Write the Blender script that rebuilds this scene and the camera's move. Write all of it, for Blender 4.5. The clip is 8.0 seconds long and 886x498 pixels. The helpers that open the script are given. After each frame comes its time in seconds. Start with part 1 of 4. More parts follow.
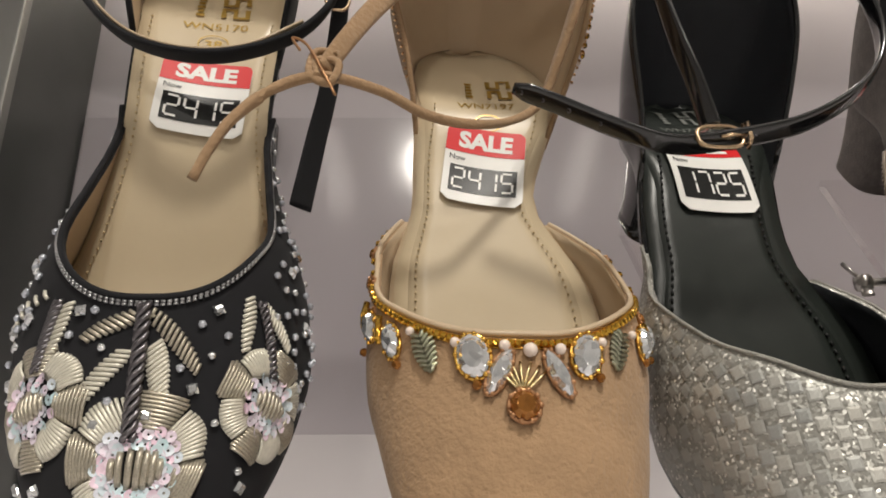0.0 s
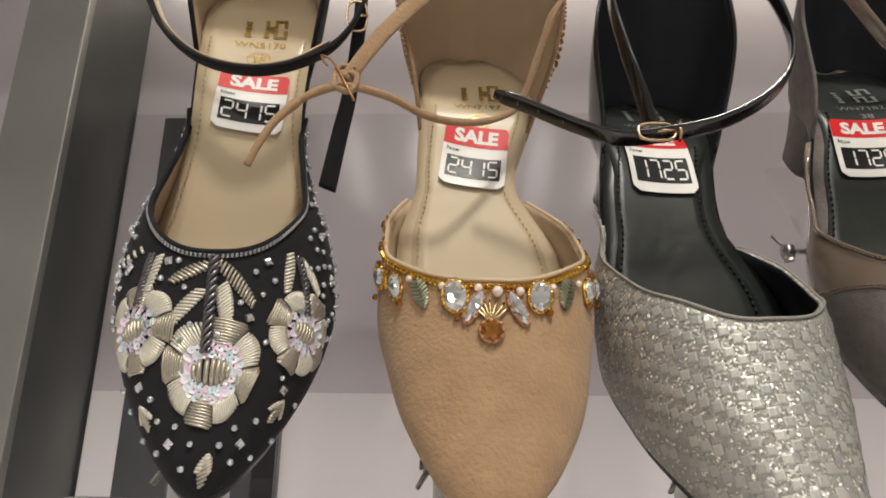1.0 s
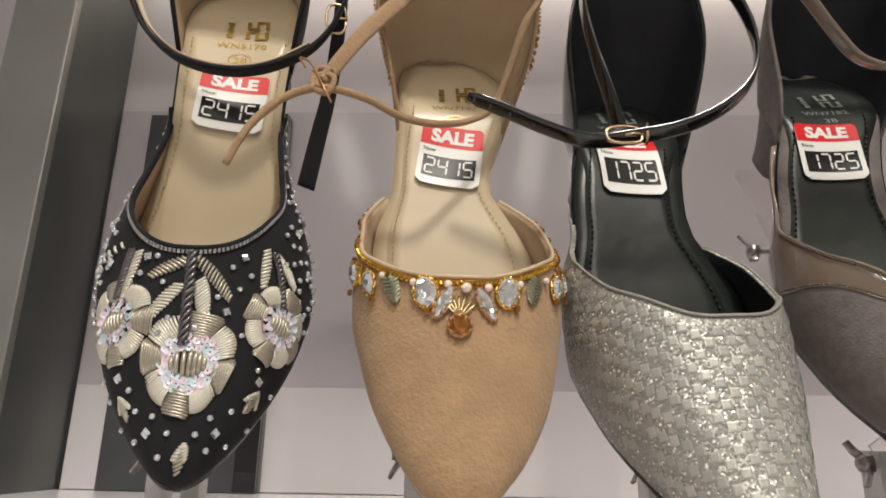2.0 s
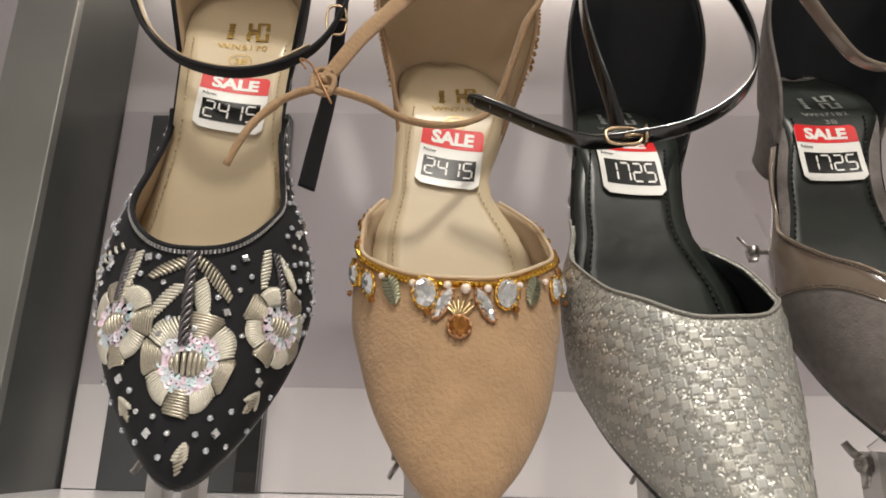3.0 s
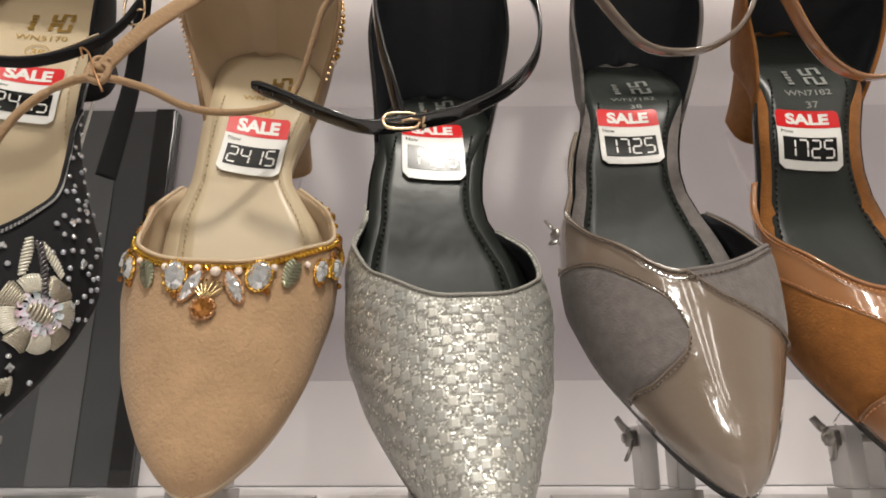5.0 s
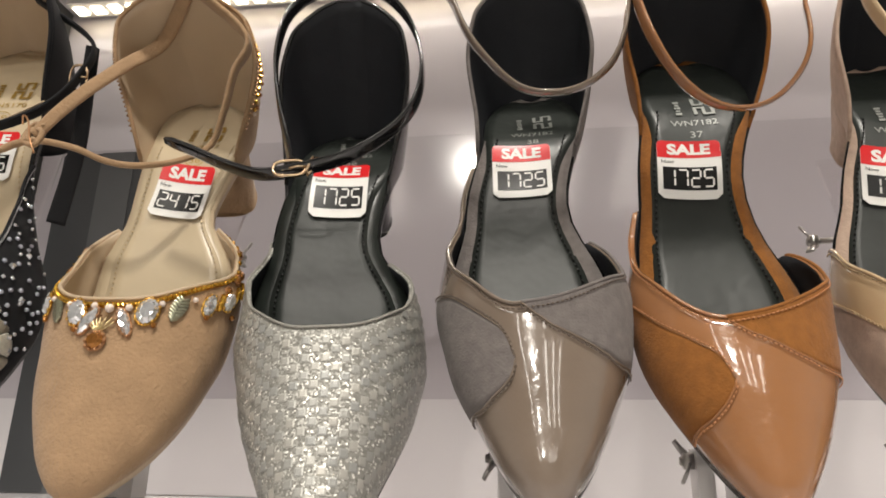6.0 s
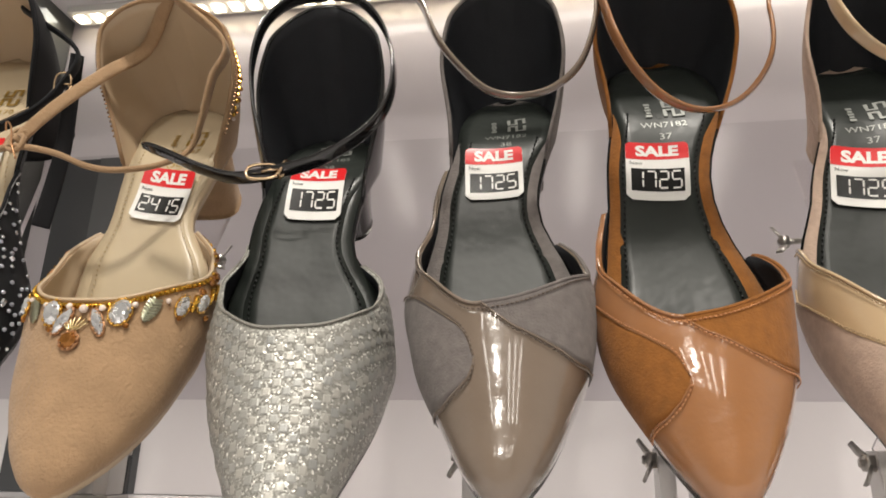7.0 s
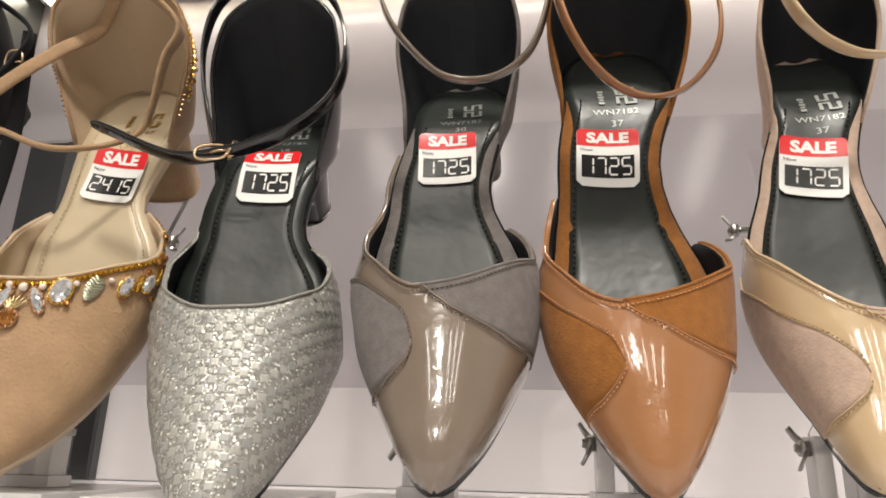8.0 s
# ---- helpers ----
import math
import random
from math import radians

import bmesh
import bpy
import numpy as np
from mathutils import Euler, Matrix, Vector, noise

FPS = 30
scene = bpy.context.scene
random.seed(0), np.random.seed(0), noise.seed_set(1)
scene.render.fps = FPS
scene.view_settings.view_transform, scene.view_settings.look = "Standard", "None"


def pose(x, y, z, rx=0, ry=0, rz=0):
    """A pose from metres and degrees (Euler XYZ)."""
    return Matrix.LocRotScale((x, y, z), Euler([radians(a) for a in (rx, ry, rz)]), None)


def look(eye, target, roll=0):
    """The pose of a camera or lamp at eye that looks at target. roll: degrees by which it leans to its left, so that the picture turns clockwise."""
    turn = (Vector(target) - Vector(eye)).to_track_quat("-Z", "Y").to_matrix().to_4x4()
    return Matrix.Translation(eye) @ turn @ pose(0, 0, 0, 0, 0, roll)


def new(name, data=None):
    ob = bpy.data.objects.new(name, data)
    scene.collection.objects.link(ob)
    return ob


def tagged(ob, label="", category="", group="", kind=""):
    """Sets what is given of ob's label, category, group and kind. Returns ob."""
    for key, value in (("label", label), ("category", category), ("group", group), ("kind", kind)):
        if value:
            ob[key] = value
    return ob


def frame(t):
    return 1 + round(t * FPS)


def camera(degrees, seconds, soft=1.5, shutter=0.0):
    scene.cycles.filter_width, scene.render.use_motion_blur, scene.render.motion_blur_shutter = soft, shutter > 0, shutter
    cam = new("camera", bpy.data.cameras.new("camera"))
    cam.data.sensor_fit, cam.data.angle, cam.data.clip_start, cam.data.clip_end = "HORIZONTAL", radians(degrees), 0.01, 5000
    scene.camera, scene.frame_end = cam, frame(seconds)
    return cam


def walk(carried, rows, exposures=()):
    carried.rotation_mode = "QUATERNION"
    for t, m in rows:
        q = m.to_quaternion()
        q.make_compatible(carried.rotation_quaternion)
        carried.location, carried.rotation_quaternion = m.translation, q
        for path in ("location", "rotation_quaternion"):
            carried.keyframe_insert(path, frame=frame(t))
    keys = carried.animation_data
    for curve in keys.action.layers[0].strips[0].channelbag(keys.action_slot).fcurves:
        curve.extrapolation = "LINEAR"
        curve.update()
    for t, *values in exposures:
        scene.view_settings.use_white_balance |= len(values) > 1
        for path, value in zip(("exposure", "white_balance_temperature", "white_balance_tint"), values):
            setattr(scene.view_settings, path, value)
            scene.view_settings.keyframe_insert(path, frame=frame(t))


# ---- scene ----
cam = camera(66.6, 8.0, soft=1.8)
METRES, EYE, TILT, LEAN, TURN = 0.32, 1.063, 17.5, 0.0, 0.0
ROWS = [
    (0.0, 0.0, 0.0, 0.0, 0.0, 0.0, -0.0),
    (0.5, 0.0121, -0.1045, 0.0048, 1.39, -0.28, 0.62),
    (1.0, 0.0367, -0.1923, -0.028, 1.96, -0.62, -0.17),
    (1.5, 0.0554, -0.214, -0.0292, 1.21, -0.81, -0.56),
    (3.0, 0.0634, -0.2212, -0.0267, 1.38, -0.8, -0.62),
    (3.5, 0.0549, -0.2179, -0.037, 1.06, -0.8, -0.63),
    (4.0, 0.0612, -0.2128, -0.0432, -0.69, -1.09, -0.86),
    (4.5, 0.1441, -0.2177, -0.0653, -1.29, -0.87, -0.45),
    (5.0, 0.3404, -0.2303, -0.0455, 0.29, -0.89, 0.22),
    (6.5, 0.6859, -0.3072, -0.0139, 8.5, 0.7, 1.51),
    (7.0, 0.6971, -0.2996, -0.0235, 8.17, 0.61, 1.56),
    (7.5, 0.7128, -0.297, -0.0389, 8.02, -0.14, 0.99),
    (8.0, 0.7581, -0.2899, -0.0409, 7.28, 0.12, 0.81),
]
walk(cam, [(t, pose(0, 0, EYE, TILT, LEAN, TURN) @ pose(METRES * x, METRES * y, METRES * z, 90 + pitch, roll, yaw)) for t, x, y, z, yaw, pitch, roll in ROWS], [(0.0, 0.0), (1.5, 0.1), (4.5, 0.22), (6.5, 0.25), (8.0, 0.42)])

# ---- light ----
SHELF, WALL_Y, TOP = 1.0, 0.495, 1.5
world = bpy.data.worlds.new("shop_world")
scene.world = world
world.use_nodes = True
world.node_tree.nodes["Background"].inputs[0].default_value = (1.0, 0.96, 0.9, 1)
world.node_tree.nodes["Background"].inputs[1].default_value = 0.05


def area(name, at, target, sx, sy, watts, colour=(1.0, 0.94, 0.85)):
    d = bpy.data.lights.new(name, "AREA")
    d.shape, d.size, d.size_y, d.energy, d.color = "RECTANGLE", sx, sy, watts, colour
    ob = new(name, d)
    ob.matrix_world = look(at, target)
    return tagged(ob, kind="structure")


area("shelf_strip_light", (0.4, WALL_Y - 0.035, TOP - 0.014), (0.4, 0.38, 1.0), 1.6, 0.02, 0.62)
for i, x in enumerate((-0.72, 0.5, 0.9, 1.35)):
    area("ceiling_tube", (x, -3.0, 2.93), (x, -2.2, 0.0), 0.09, 1.2, 4.0)
for x, watts in ((-0.8, 3.0), (0.28, 4.0), (1.3, 3.0)):
    area("track_spot", (x, -1.75, 2.9), (0.15, 0.25, 1.1), 0.35, 0.35, watts)
area("track_flood", (-0.12, -3.0, 2.9), (0.25, 0.35, 1.0), 0.12, 0.12, 16.0)
area("track_spot", (0.35, -0.90, 2.9), (0.25, 0.35, 1.0), 0.20, 0.20, 28.0)


# ---- materials ----
def material(name, colour, rough=0.5, metal=0.0, vary=0.15, scale=30.0, bump=0.0, bump_scale=400.0, coat=0.0, spec=0.5, sheen=0.0, detail=4.0, alpha_mix=None, transmission=0.0, ior=1.45):
    m = bpy.data.materials.new(name)
    m.use_nodes = True
    nt = m.node_tree
    b = nt.nodes["Principled BSDF"]
    b.inputs["Roughness"].default_value, b.inputs["Metallic"].default_value = rough, metal
    b.inputs["Coat Weight"].default_value, b.inputs["Coat Roughness"].default_value = coat, 0.04
    b.inputs["Specular IOR Level"].default_value, b.inputs["Sheen Weight"].default_value = spec, sheen
    b.inputs["Transmission Weight"].default_value, b.inputs["IOR"].default_value = transmission, ior
    tc = nt.nodes.new("ShaderNodeTexCoord")
    n = nt.nodes.new("ShaderNodeTexNoise")
    n.inputs["Scale"].default_value, n.inputs["Detail"].default_value = scale, detail
    nt.links.new(tc.outputs["Object"], n.inputs["Vector"])
    ramp = nt.nodes.new("ShaderNodeMix")
    ramp.data_type = "RGBA"
    ramp.inputs[6].default_value = (*[c * (1 - vary) for c in colour], 1)
    ramp.inputs[7].default_value = (*[min(1, c * (1 + vary)) for c in colour], 1)
    nt.links.new(n.outputs["Fac"], ramp.inputs[0])
    nt.links.new(ramp.outputs[2], b.inputs["Base Color"])
    if bump:
        f = nt.nodes.new("ShaderNodeTexNoise")
        f.inputs["Scale"].default_value, f.inputs["Detail"].default_value = bump_scale, 3.0
        nt.links.new(tc.outputs["Object"], f.inputs["Vector"])
        bp = nt.nodes.new("ShaderNodeBump")
        bp.inputs["Strength"].default_value, bp.inputs["Distance"].default_value = bump, 0.001
        nt.links.new(f.outputs["Fac"], bp.inputs["Height"])
        nt.links.new(bp.outputs[0], b.inputs["Normal"])
    return m


WALL = material("lilac_laminate", (0.56, 0.525, 0.55), 0.12, vary=0.03, scale=6)
# wall laminate darkened: its dimmer lower band is put into the colour
WALL_DIMMED = material("mauve_laminate", (0.475, 0.44, 0.465), 0.12, vary=0.03, scale=6)
# lamp light on the foot of the wall, put into a paler colour
LIT_BAND = material("lit_wall_band", (0.62, 0.59, 0.60), 0.15, vary=0.03, scale=8)
SHELF_WHITE = material("white_shelf", (0.82, 0.80, 0.82), 0.15, vary=0.03, scale=8)
DARK_METAL = material("dark_metal", (0.13, 0.135, 0.13), 0.34, 0.6, vary=0.2, scale=20)
BEIGE = material("beige_leather", (0.52, 0.40, 0.27), 0.4, vary=0.06, scale=60, bump=0.05)
NUDE = material("nude_suede", (0.37, 0.238, 0.133), 0.95, vary=0.24, scale=90, bump=0.8, bump_scale=600, sheen=0.15)
BLACK_VELVET = material("black_velvet", (0.008, 0.008, 0.01), 0.95, vary=0.3, sheen=0.02)
BLACK = material("black_leather", (0.012, 0.013, 0.014), 0.25, vary=0.3, bump=0.08, bump_scale=700)
SILVER = material("silver_glitter", (0.36, 0.36, 0.33), 0.38, 0.28, vary=0.4, scale=900, bump=0.6, bump_scale=1500)
GREY_PATENT = material("grey_patent", (0.192, 0.148, 0.114), 0.14, coat=1.0, vary=0.12, bump=0.4, bump_scale=110)
GREY_SUEDE = material("grey_suede", (0.165, 0.146, 0.138), 0.95, vary=0.35, scale=220, sheen=0.1, bump=0.4, bump_scale=900)
TAN_PATENT = material("tan_patent", (0.33, 0.15, 0.062), 0.14, coat=1.0, vary=0.12, bump=0.4, bump_scale=110)
TAN_SUEDE = material("tan_suede", (0.26, 0.098, 0.018), 0.95, vary=0.35, scale=220, sheen=0.1, bump=0.4, bump_scale=900)
CREAM_PATENT = material("cream_patent", (0.55, 0.40, 0.24), 0.12, coat=1.0, vary=0.06, bump=0.25, bump_scale=90)
CREAM_SUEDE = material("cream_suede", (0.5, 0.37, 0.29), 0.95, vary=0.25, scale=220, sheen=0.1, bump=0.4, bump_scale=900)

FLOOR = material("shop_floor", (0.62, 0.60, 0.58), 0.3, vary=0.08, scale=3)
PLASTER = material("white_plaster", (0.75, 0.74, 0.72), 0.8, vary=0.04, scale=5)
BRUSHED = material("brushed_metal", (0.30, 0.30, 0.285), 0.40, 0.7, vary=0.12, scale=14)
CHARCOAL = material("charcoal_laminate", (0.06, 0.062, 0.065), 0.2, vary=0.15, scale=12)
BLACK_LINING = material("black_lining", (0.014, 0.016, 0.020), 0.7, vary=0.25, scale=80, bump=0.15, bump_scale=900)
CHARCOAL_LIGHT = material("charcoal_band", (0.10, 0.102, 0.105), 0.25, vary=0.15, scale=12)
BLACK_GLOSS = material("black_patent", (0.010, 0.010, 0.011), 0.14, coat=0.6, vary=0.2)
BLACK_SOCK = material("black_sock", (0.020, 0.024, 0.021), 0.36, vary=0.3, scale=40, bump=1.0, bump_scale=38, spec=0.55)
BEIGE_BED = material("beige_bed", (0.55, 0.45, 0.305), 0.34, vary=0.05, scale=50, bump=0.06, bump_scale=250)
BEIGE_THREAD = material("beige_thread", (0.50, 0.38, 0.22), 0.7)
BLACK_THREAD = material("black_thread", (0.006, 0.006, 0.006), 0.6)
GREY_THREAD = material("grey_thread", (0.13, 0.10, 0.08), 0.6)
TAN_THREAD = material("tan_thread", (0.50, 0.22, 0.09), 0.6)
CREAM_THREAD = material("cream_thread", (0.42, 0.30, 0.17), 0.6)
GOLD_INK = material("gold_print", (0.42, 0.27, 0.06), 0.35, 0.6)
SILVER_INK = material("silver_print", (0.30, 0.31, 0.29), 0.4, 0.4)
INK = material("black_print", (0.008, 0.008, 0.008), 0.25)
STICKER_WHITE = material("sticker_white", (0.80, 0.79, 0.76), 0.27, vary=0.02)
STICKER_RED = material("sticker_red", (0.66, 0.018, 0.022), 0.28, vary=0.03)
GOLD = material("gold_metal", (0.75, 0.45, 0.10), 0.22, 1.0)
GOLD_PALE = material("pale_gold", (0.75, 0.62, 0.35), 0.25, 1.0)
COPPER = material("copper_wire", (0.45, 0.24, 0.12), 0.35, 0.7)
BUCKLE_GOLD = material("rose_gold_metal", (0.62, 0.46, 0.30), 0.25, 1.0)
STEEL = material("steel", (0.42, 0.40, 0.38), 0.32, 1.0)
GREEN_METAL = material("green_silver", (0.52, 0.53, 0.40), 0.28, 1.0)
SILVER_CORD = material("silver_cord", (0.40, 0.40, 0.41), 0.35, 0.8, vary=0.6, scale=1500)
PALE_BULLION = material("pale_bullion", (0.66, 0.63, 0.54), 0.35, 0.25, vary=0.2, scale=800)
ANTIQUE = material("antique_bullion", (0.47, 0.43, 0.35), 0.33, 0.6, vary=0.5, scale=1800)
GUNMETAL = material("gunmetal_cord", (0.17, 0.16, 0.17), 0.3, 0.85, vary=0.3, scale=900)
ACRYLIC = material("clear_acrylic", (0.95, 0.93, 0.93), 0.03, transmission=1.0, ior=1.14, vary=0.0)
ACRYLIC_MILKY = material("milky_acrylic", (0.88, 0.86, 0.85), 0.2, transmission=0.45, ior=1.3, vary=0.03)
CRYSTAL = material("crystal", (0.75, 0.80, 0.86), 0.04, 0.75, vary=0.35, scale=300)
BEADGLASS = material("bead_glass", (0.62, 0.65, 0.72), 0.08, 0.6, vary=0.3, scale=500)
AMBER_GLASS = material("amber_glass", (0.36, 0.15, 0.035), 0.06, 0.6, vary=0.5, scale=500)
PEARL_MAT = material("pearl", (0.80, 0.68, 0.60), 0.22, vary=0.05)
RIM_GOLD = material("rose_gold_stone", (0.62, 0.38, 0.20), 0.15, 0.8, vary=0.4, scale=700)
GOLD_STONE = material("gold_stone", (0.75, 0.42, 0.06), 0.1, 0.9, vary=0.4, scale=700)
SEQUIN_MAT = material("sequin", (0.78, 0.66, 0.70), 0.25, 0.0, vary=0.1)
WOVEN_MAT = material("woven_lurex", (0.55, 0.53, 0.46), 0.42, 0.36, vary=0.2, scale=600)
SILVER_EDGE = material("silver_edge", (0.32, 0.31, 0.28), 0.5, 0.25, vary=0.4, scale=1500, bump=0.6, bump_scale=1400)
LED = bpy.data.materials.new("diode_light")
LED.use_nodes = True
LED.node_tree.nodes["Principled BSDF"].inputs["Emission Color"].default_value = (1.0, 0.86, 0.6, 1)
LED.node_tree.nodes["Principled BSDF"].inputs["Emission Strength"].default_value = 7.0


def glitter(m, scale, amount, flakes=None):
    """Tiny facets that each face their own way."""
    nt = m.node_tree
    b = nt.nodes["Principled BSDF"]
    tc = nt.nodes.new("ShaderNodeTexCoord")
    v = nt.nodes.new("ShaderNodeTexVoronoi")
    v.inputs["Scale"].default_value = scale
    nt.links.new(tc.outputs["Object"], v.inputs["Vector"])
    sub = nt.nodes.new("ShaderNodeVectorMath")
    sub.operation = "SUBTRACT"
    sub.inputs[1].default_value = (0.5, 0.5, 0.5)
    nt.links.new(v.outputs["Color"], sub.inputs[0])
    mul = nt.nodes.new("ShaderNodeVectorMath")
    mul.operation = "SCALE"
    mul.inputs["Scale"].default_value = amount
    nt.links.new(sub.outputs[0], mul.inputs[0])
    geo = nt.nodes.new("ShaderNodeNewGeometry")
    add = nt.nodes.new("ShaderNodeVectorMath")
    nt.links.new(geo.outputs["Normal"], add.inputs[0])
    nt.links.new(mul.outputs[0], add.inputs[1])
    nrm = nt.nodes.new("ShaderNodeVectorMath")
    nrm.operation = "NORMALIZE"
    nt.links.new(add.outputs[0], nrm.inputs[0])
    nt.links.new(nrm.outputs[0], b.inputs["Normal"])
    # sparkle put into the base colour: a few random cells far paler
    if flakes:
        split = nt.nodes.new("ShaderNodeSeparateColor")
        nt.links.new(v.outputs["Color"], split.inputs[0])
        power = nt.nodes.new("ShaderNodeMath")
        power.operation = "POWER"
        power.inputs[1].default_value = 11.0
        nt.links.new(split.outputs[2], power.inputs[0])
        mix = nt.nodes.new("ShaderNodeMix")
        mix.data_type = "RGBA"
        mix.inputs[6].default_value, mix.inputs[7].default_value = (*flakes[0], 1), (*flakes[1], 1)
        nt.links.new(power.outputs[0], mix.inputs[0])
        nt.links.new(mix.outputs[2], b.inputs["Base Color"])


def by_object(m, low, high):
    """Each piece takes its own brightness."""
    nt = m.node_tree
    b = nt.nodes["Principled BSDF"]
    info = nt.nodes.new("ShaderNodeObjectInfo")
    mix = nt.nodes.new("ShaderNodeMix")
    mix.data_type = "RGBA"
    mix.inputs[6].default_value, mix.inputs[7].default_value = (*low, 1), (*high, 1)
    nt.links.new(info.outputs["Random"], mix.inputs[0])
    nt.links.new(mix.outputs[2], b.inputs["Base Color"])


glitter(SILVER, 1300, 0.55, ((0.33, 0.325, 0.295), (0.98, 0.96, 0.90)))
glitter(WOVEN_MAT, 1600, 0.12)
by_object(WOVEN_MAT, (0.36, 0.365, 0.35), (0.50, 0.485, 0.44))
by_object(SEQUIN_MAT, (0.62, 0.80, 0.84), (0.90, 0.66, 0.78))
glitter(GOLD_STONE, 900, 0.8)
glitter(CRYSTAL, 450, 0.5)
glitter(AMBER_GLASS, 500, 0.6)


# ---- building helpers ----
def link(name, bm, mat, parent=None, label="", smooth=True):
    me = bpy.data.meshes.new(name)
    bm.to_mesh(me)
    bm.free()
    for m in (mat if isinstance(mat, (list, tuple)) else [mat]):
        me.materials.append(m)
    for p in me.polygons:
        p.use_smooth = smooth
    ob = new(name, me)
    if parent:
        ob.parent = parent
    return tagged(ob, label)


def part(name, bm, mat, parent, label="", smooth=True):
    return link(name, bm, mat, parent, label, smooth)


def add_box(bm, lo, hi, m=None, bevel=0.0):
    vs = [Vector((x, y, z)) for x in (lo[0], hi[0]) for y in (lo[1], hi[1]) for z in (lo[2], hi[2])]
    vs = [bm.verts.new(m @ v if m else v) for v in vs]
    fs = [bm.faces.new([vs[i] for i in q]) for q in ((0, 1, 3, 2), (4, 6, 7, 5), (0, 4, 5, 1), (2, 3, 7, 6), (0, 2, 6, 4), (1, 5, 7, 3))]
    if bevel:
        es = list({e for f in fs for e in f.edges})
        bmesh.ops.bevel(bm, geom=es, offset=bevel, segments=2, affect="EDGES", profile=0.7)
    return bm


def box(lo, hi, bevel=0.0):
    return add_box(bmesh.new(), lo, hi, bevel=bevel)


def lerp_table(table, s):
    """A smooth curve through a sorted table of pairs."""
    xs, ys = [a for a, _ in table], [b for _, b in table]
    if s <= xs[0]:
        return ys[0]
    if s >= xs[-1]:
        return ys[-1]
    i = max(k for k in range(len(xs) - 1) if xs[k] <= s)
    # Catmull-Rom style monotone blend
    h = xs[i + 1] - xs[i]
    t = (s - xs[i]) / h
    d = [(ys[k + 1] - ys[k]) / (xs[k + 1] - xs[k]) for k in range(len(xs) - 1)]

    def slope(k):
        if k == 0:
            return d[0]
        if k == len(xs) - 1:
            return d[-1]
        return 0.0 if d[k - 1] * d[k] <= 0 else 2 * d[k - 1] * d[k] / (d[k - 1] + d[k])
    m0, m1 = slope(i) * h, slope(i + 1) * h
    return (2 * t**3 - 3 * t**2 + 1) * ys[i] + (t**3 - 2 * t**2 + t) * m0 + (-2 * t**3 + 3 * t**2) * ys[i + 1] + (t**3 - t**2) * m1


def grid_mesh(rows, closed=False):
    bm = bmesh.new()
    vs = [[bm.verts.new(p) for p in r] for r in rows]
    for a, b in zip(vs, vs[1:]):
        n = len(a)
        for i in range(n if closed else n - 1):
            j = (i + 1) % n
            bm.faces.new((a[i], a[j], b[j], b[i]))
    return bm


def tube_rows(points, w, t, normals=None, n=10):
    """A flat strap or round cord along points: half width w, half thickness t."""
    rows = []
    k = len(points)
    for i, p in enumerate(points):
        d = (points[min(i + 1, k - 1)] - points[max(i - 1, 0)]).normalized()
        up = normals[i] if normals else Vector((0, 0, 1))
        side = d.cross(up)
        side = side.normalized() if side.length > 1e-6 else Vector((1, 0, 0))
        up = side.cross(d).normalized()
        ww = w(i / (k - 1)) if callable(w) else w
        row = []
        for j in range(n):
            a = 2 * math.pi * j / n
            c, s = math.cos(a), math.sin(a)
            row.append(p + side * ww * math.copysign(abs(c) ** 0.6, c) + up * t * math.copysign(abs(s) ** 0.6, s))
        rows.append(row)
    return rows


def tube(points, w, t, normals=None, n=10):
    rows = tube_rows([Vector(p) for p in points], w, t, normals, n)
    bm = grid_mesh(rows, closed=True)
    bm.verts.ensure_lookup_table()
    bm.faces.new([bm.verts[j] for j in range(n)][::-1])
    k = len(rows) - 1
    bm.faces.new([bm.verts[k * n + j] for j in range(n)])
    return bm


def spline(ctrl, n):
    """n + 1 points of a Catmull-Rom curve through ctrl."""
    c = [Vector(p) for p in ctrl]
    c = [c[0] * 2 - c[1]] + c + [c[-1] * 2 - c[-2]]
    out = []
    segs = len(c) - 3
    for i in range(n + 1):
        f = min(i / n * segs, segs - 1e-6)
        k, t = int(f), f - int(f)
        p0, p1, p2, p3 = c[k:k + 4]
        out.append(0.5 * ((2 * p1) + (p2 - p0) * t + (2 * p0 - 5 * p1 + 4 * p2 - p3) * t * t + (3 * p1 - p0 - 3 * p2 + p3) * t**3))
    return out


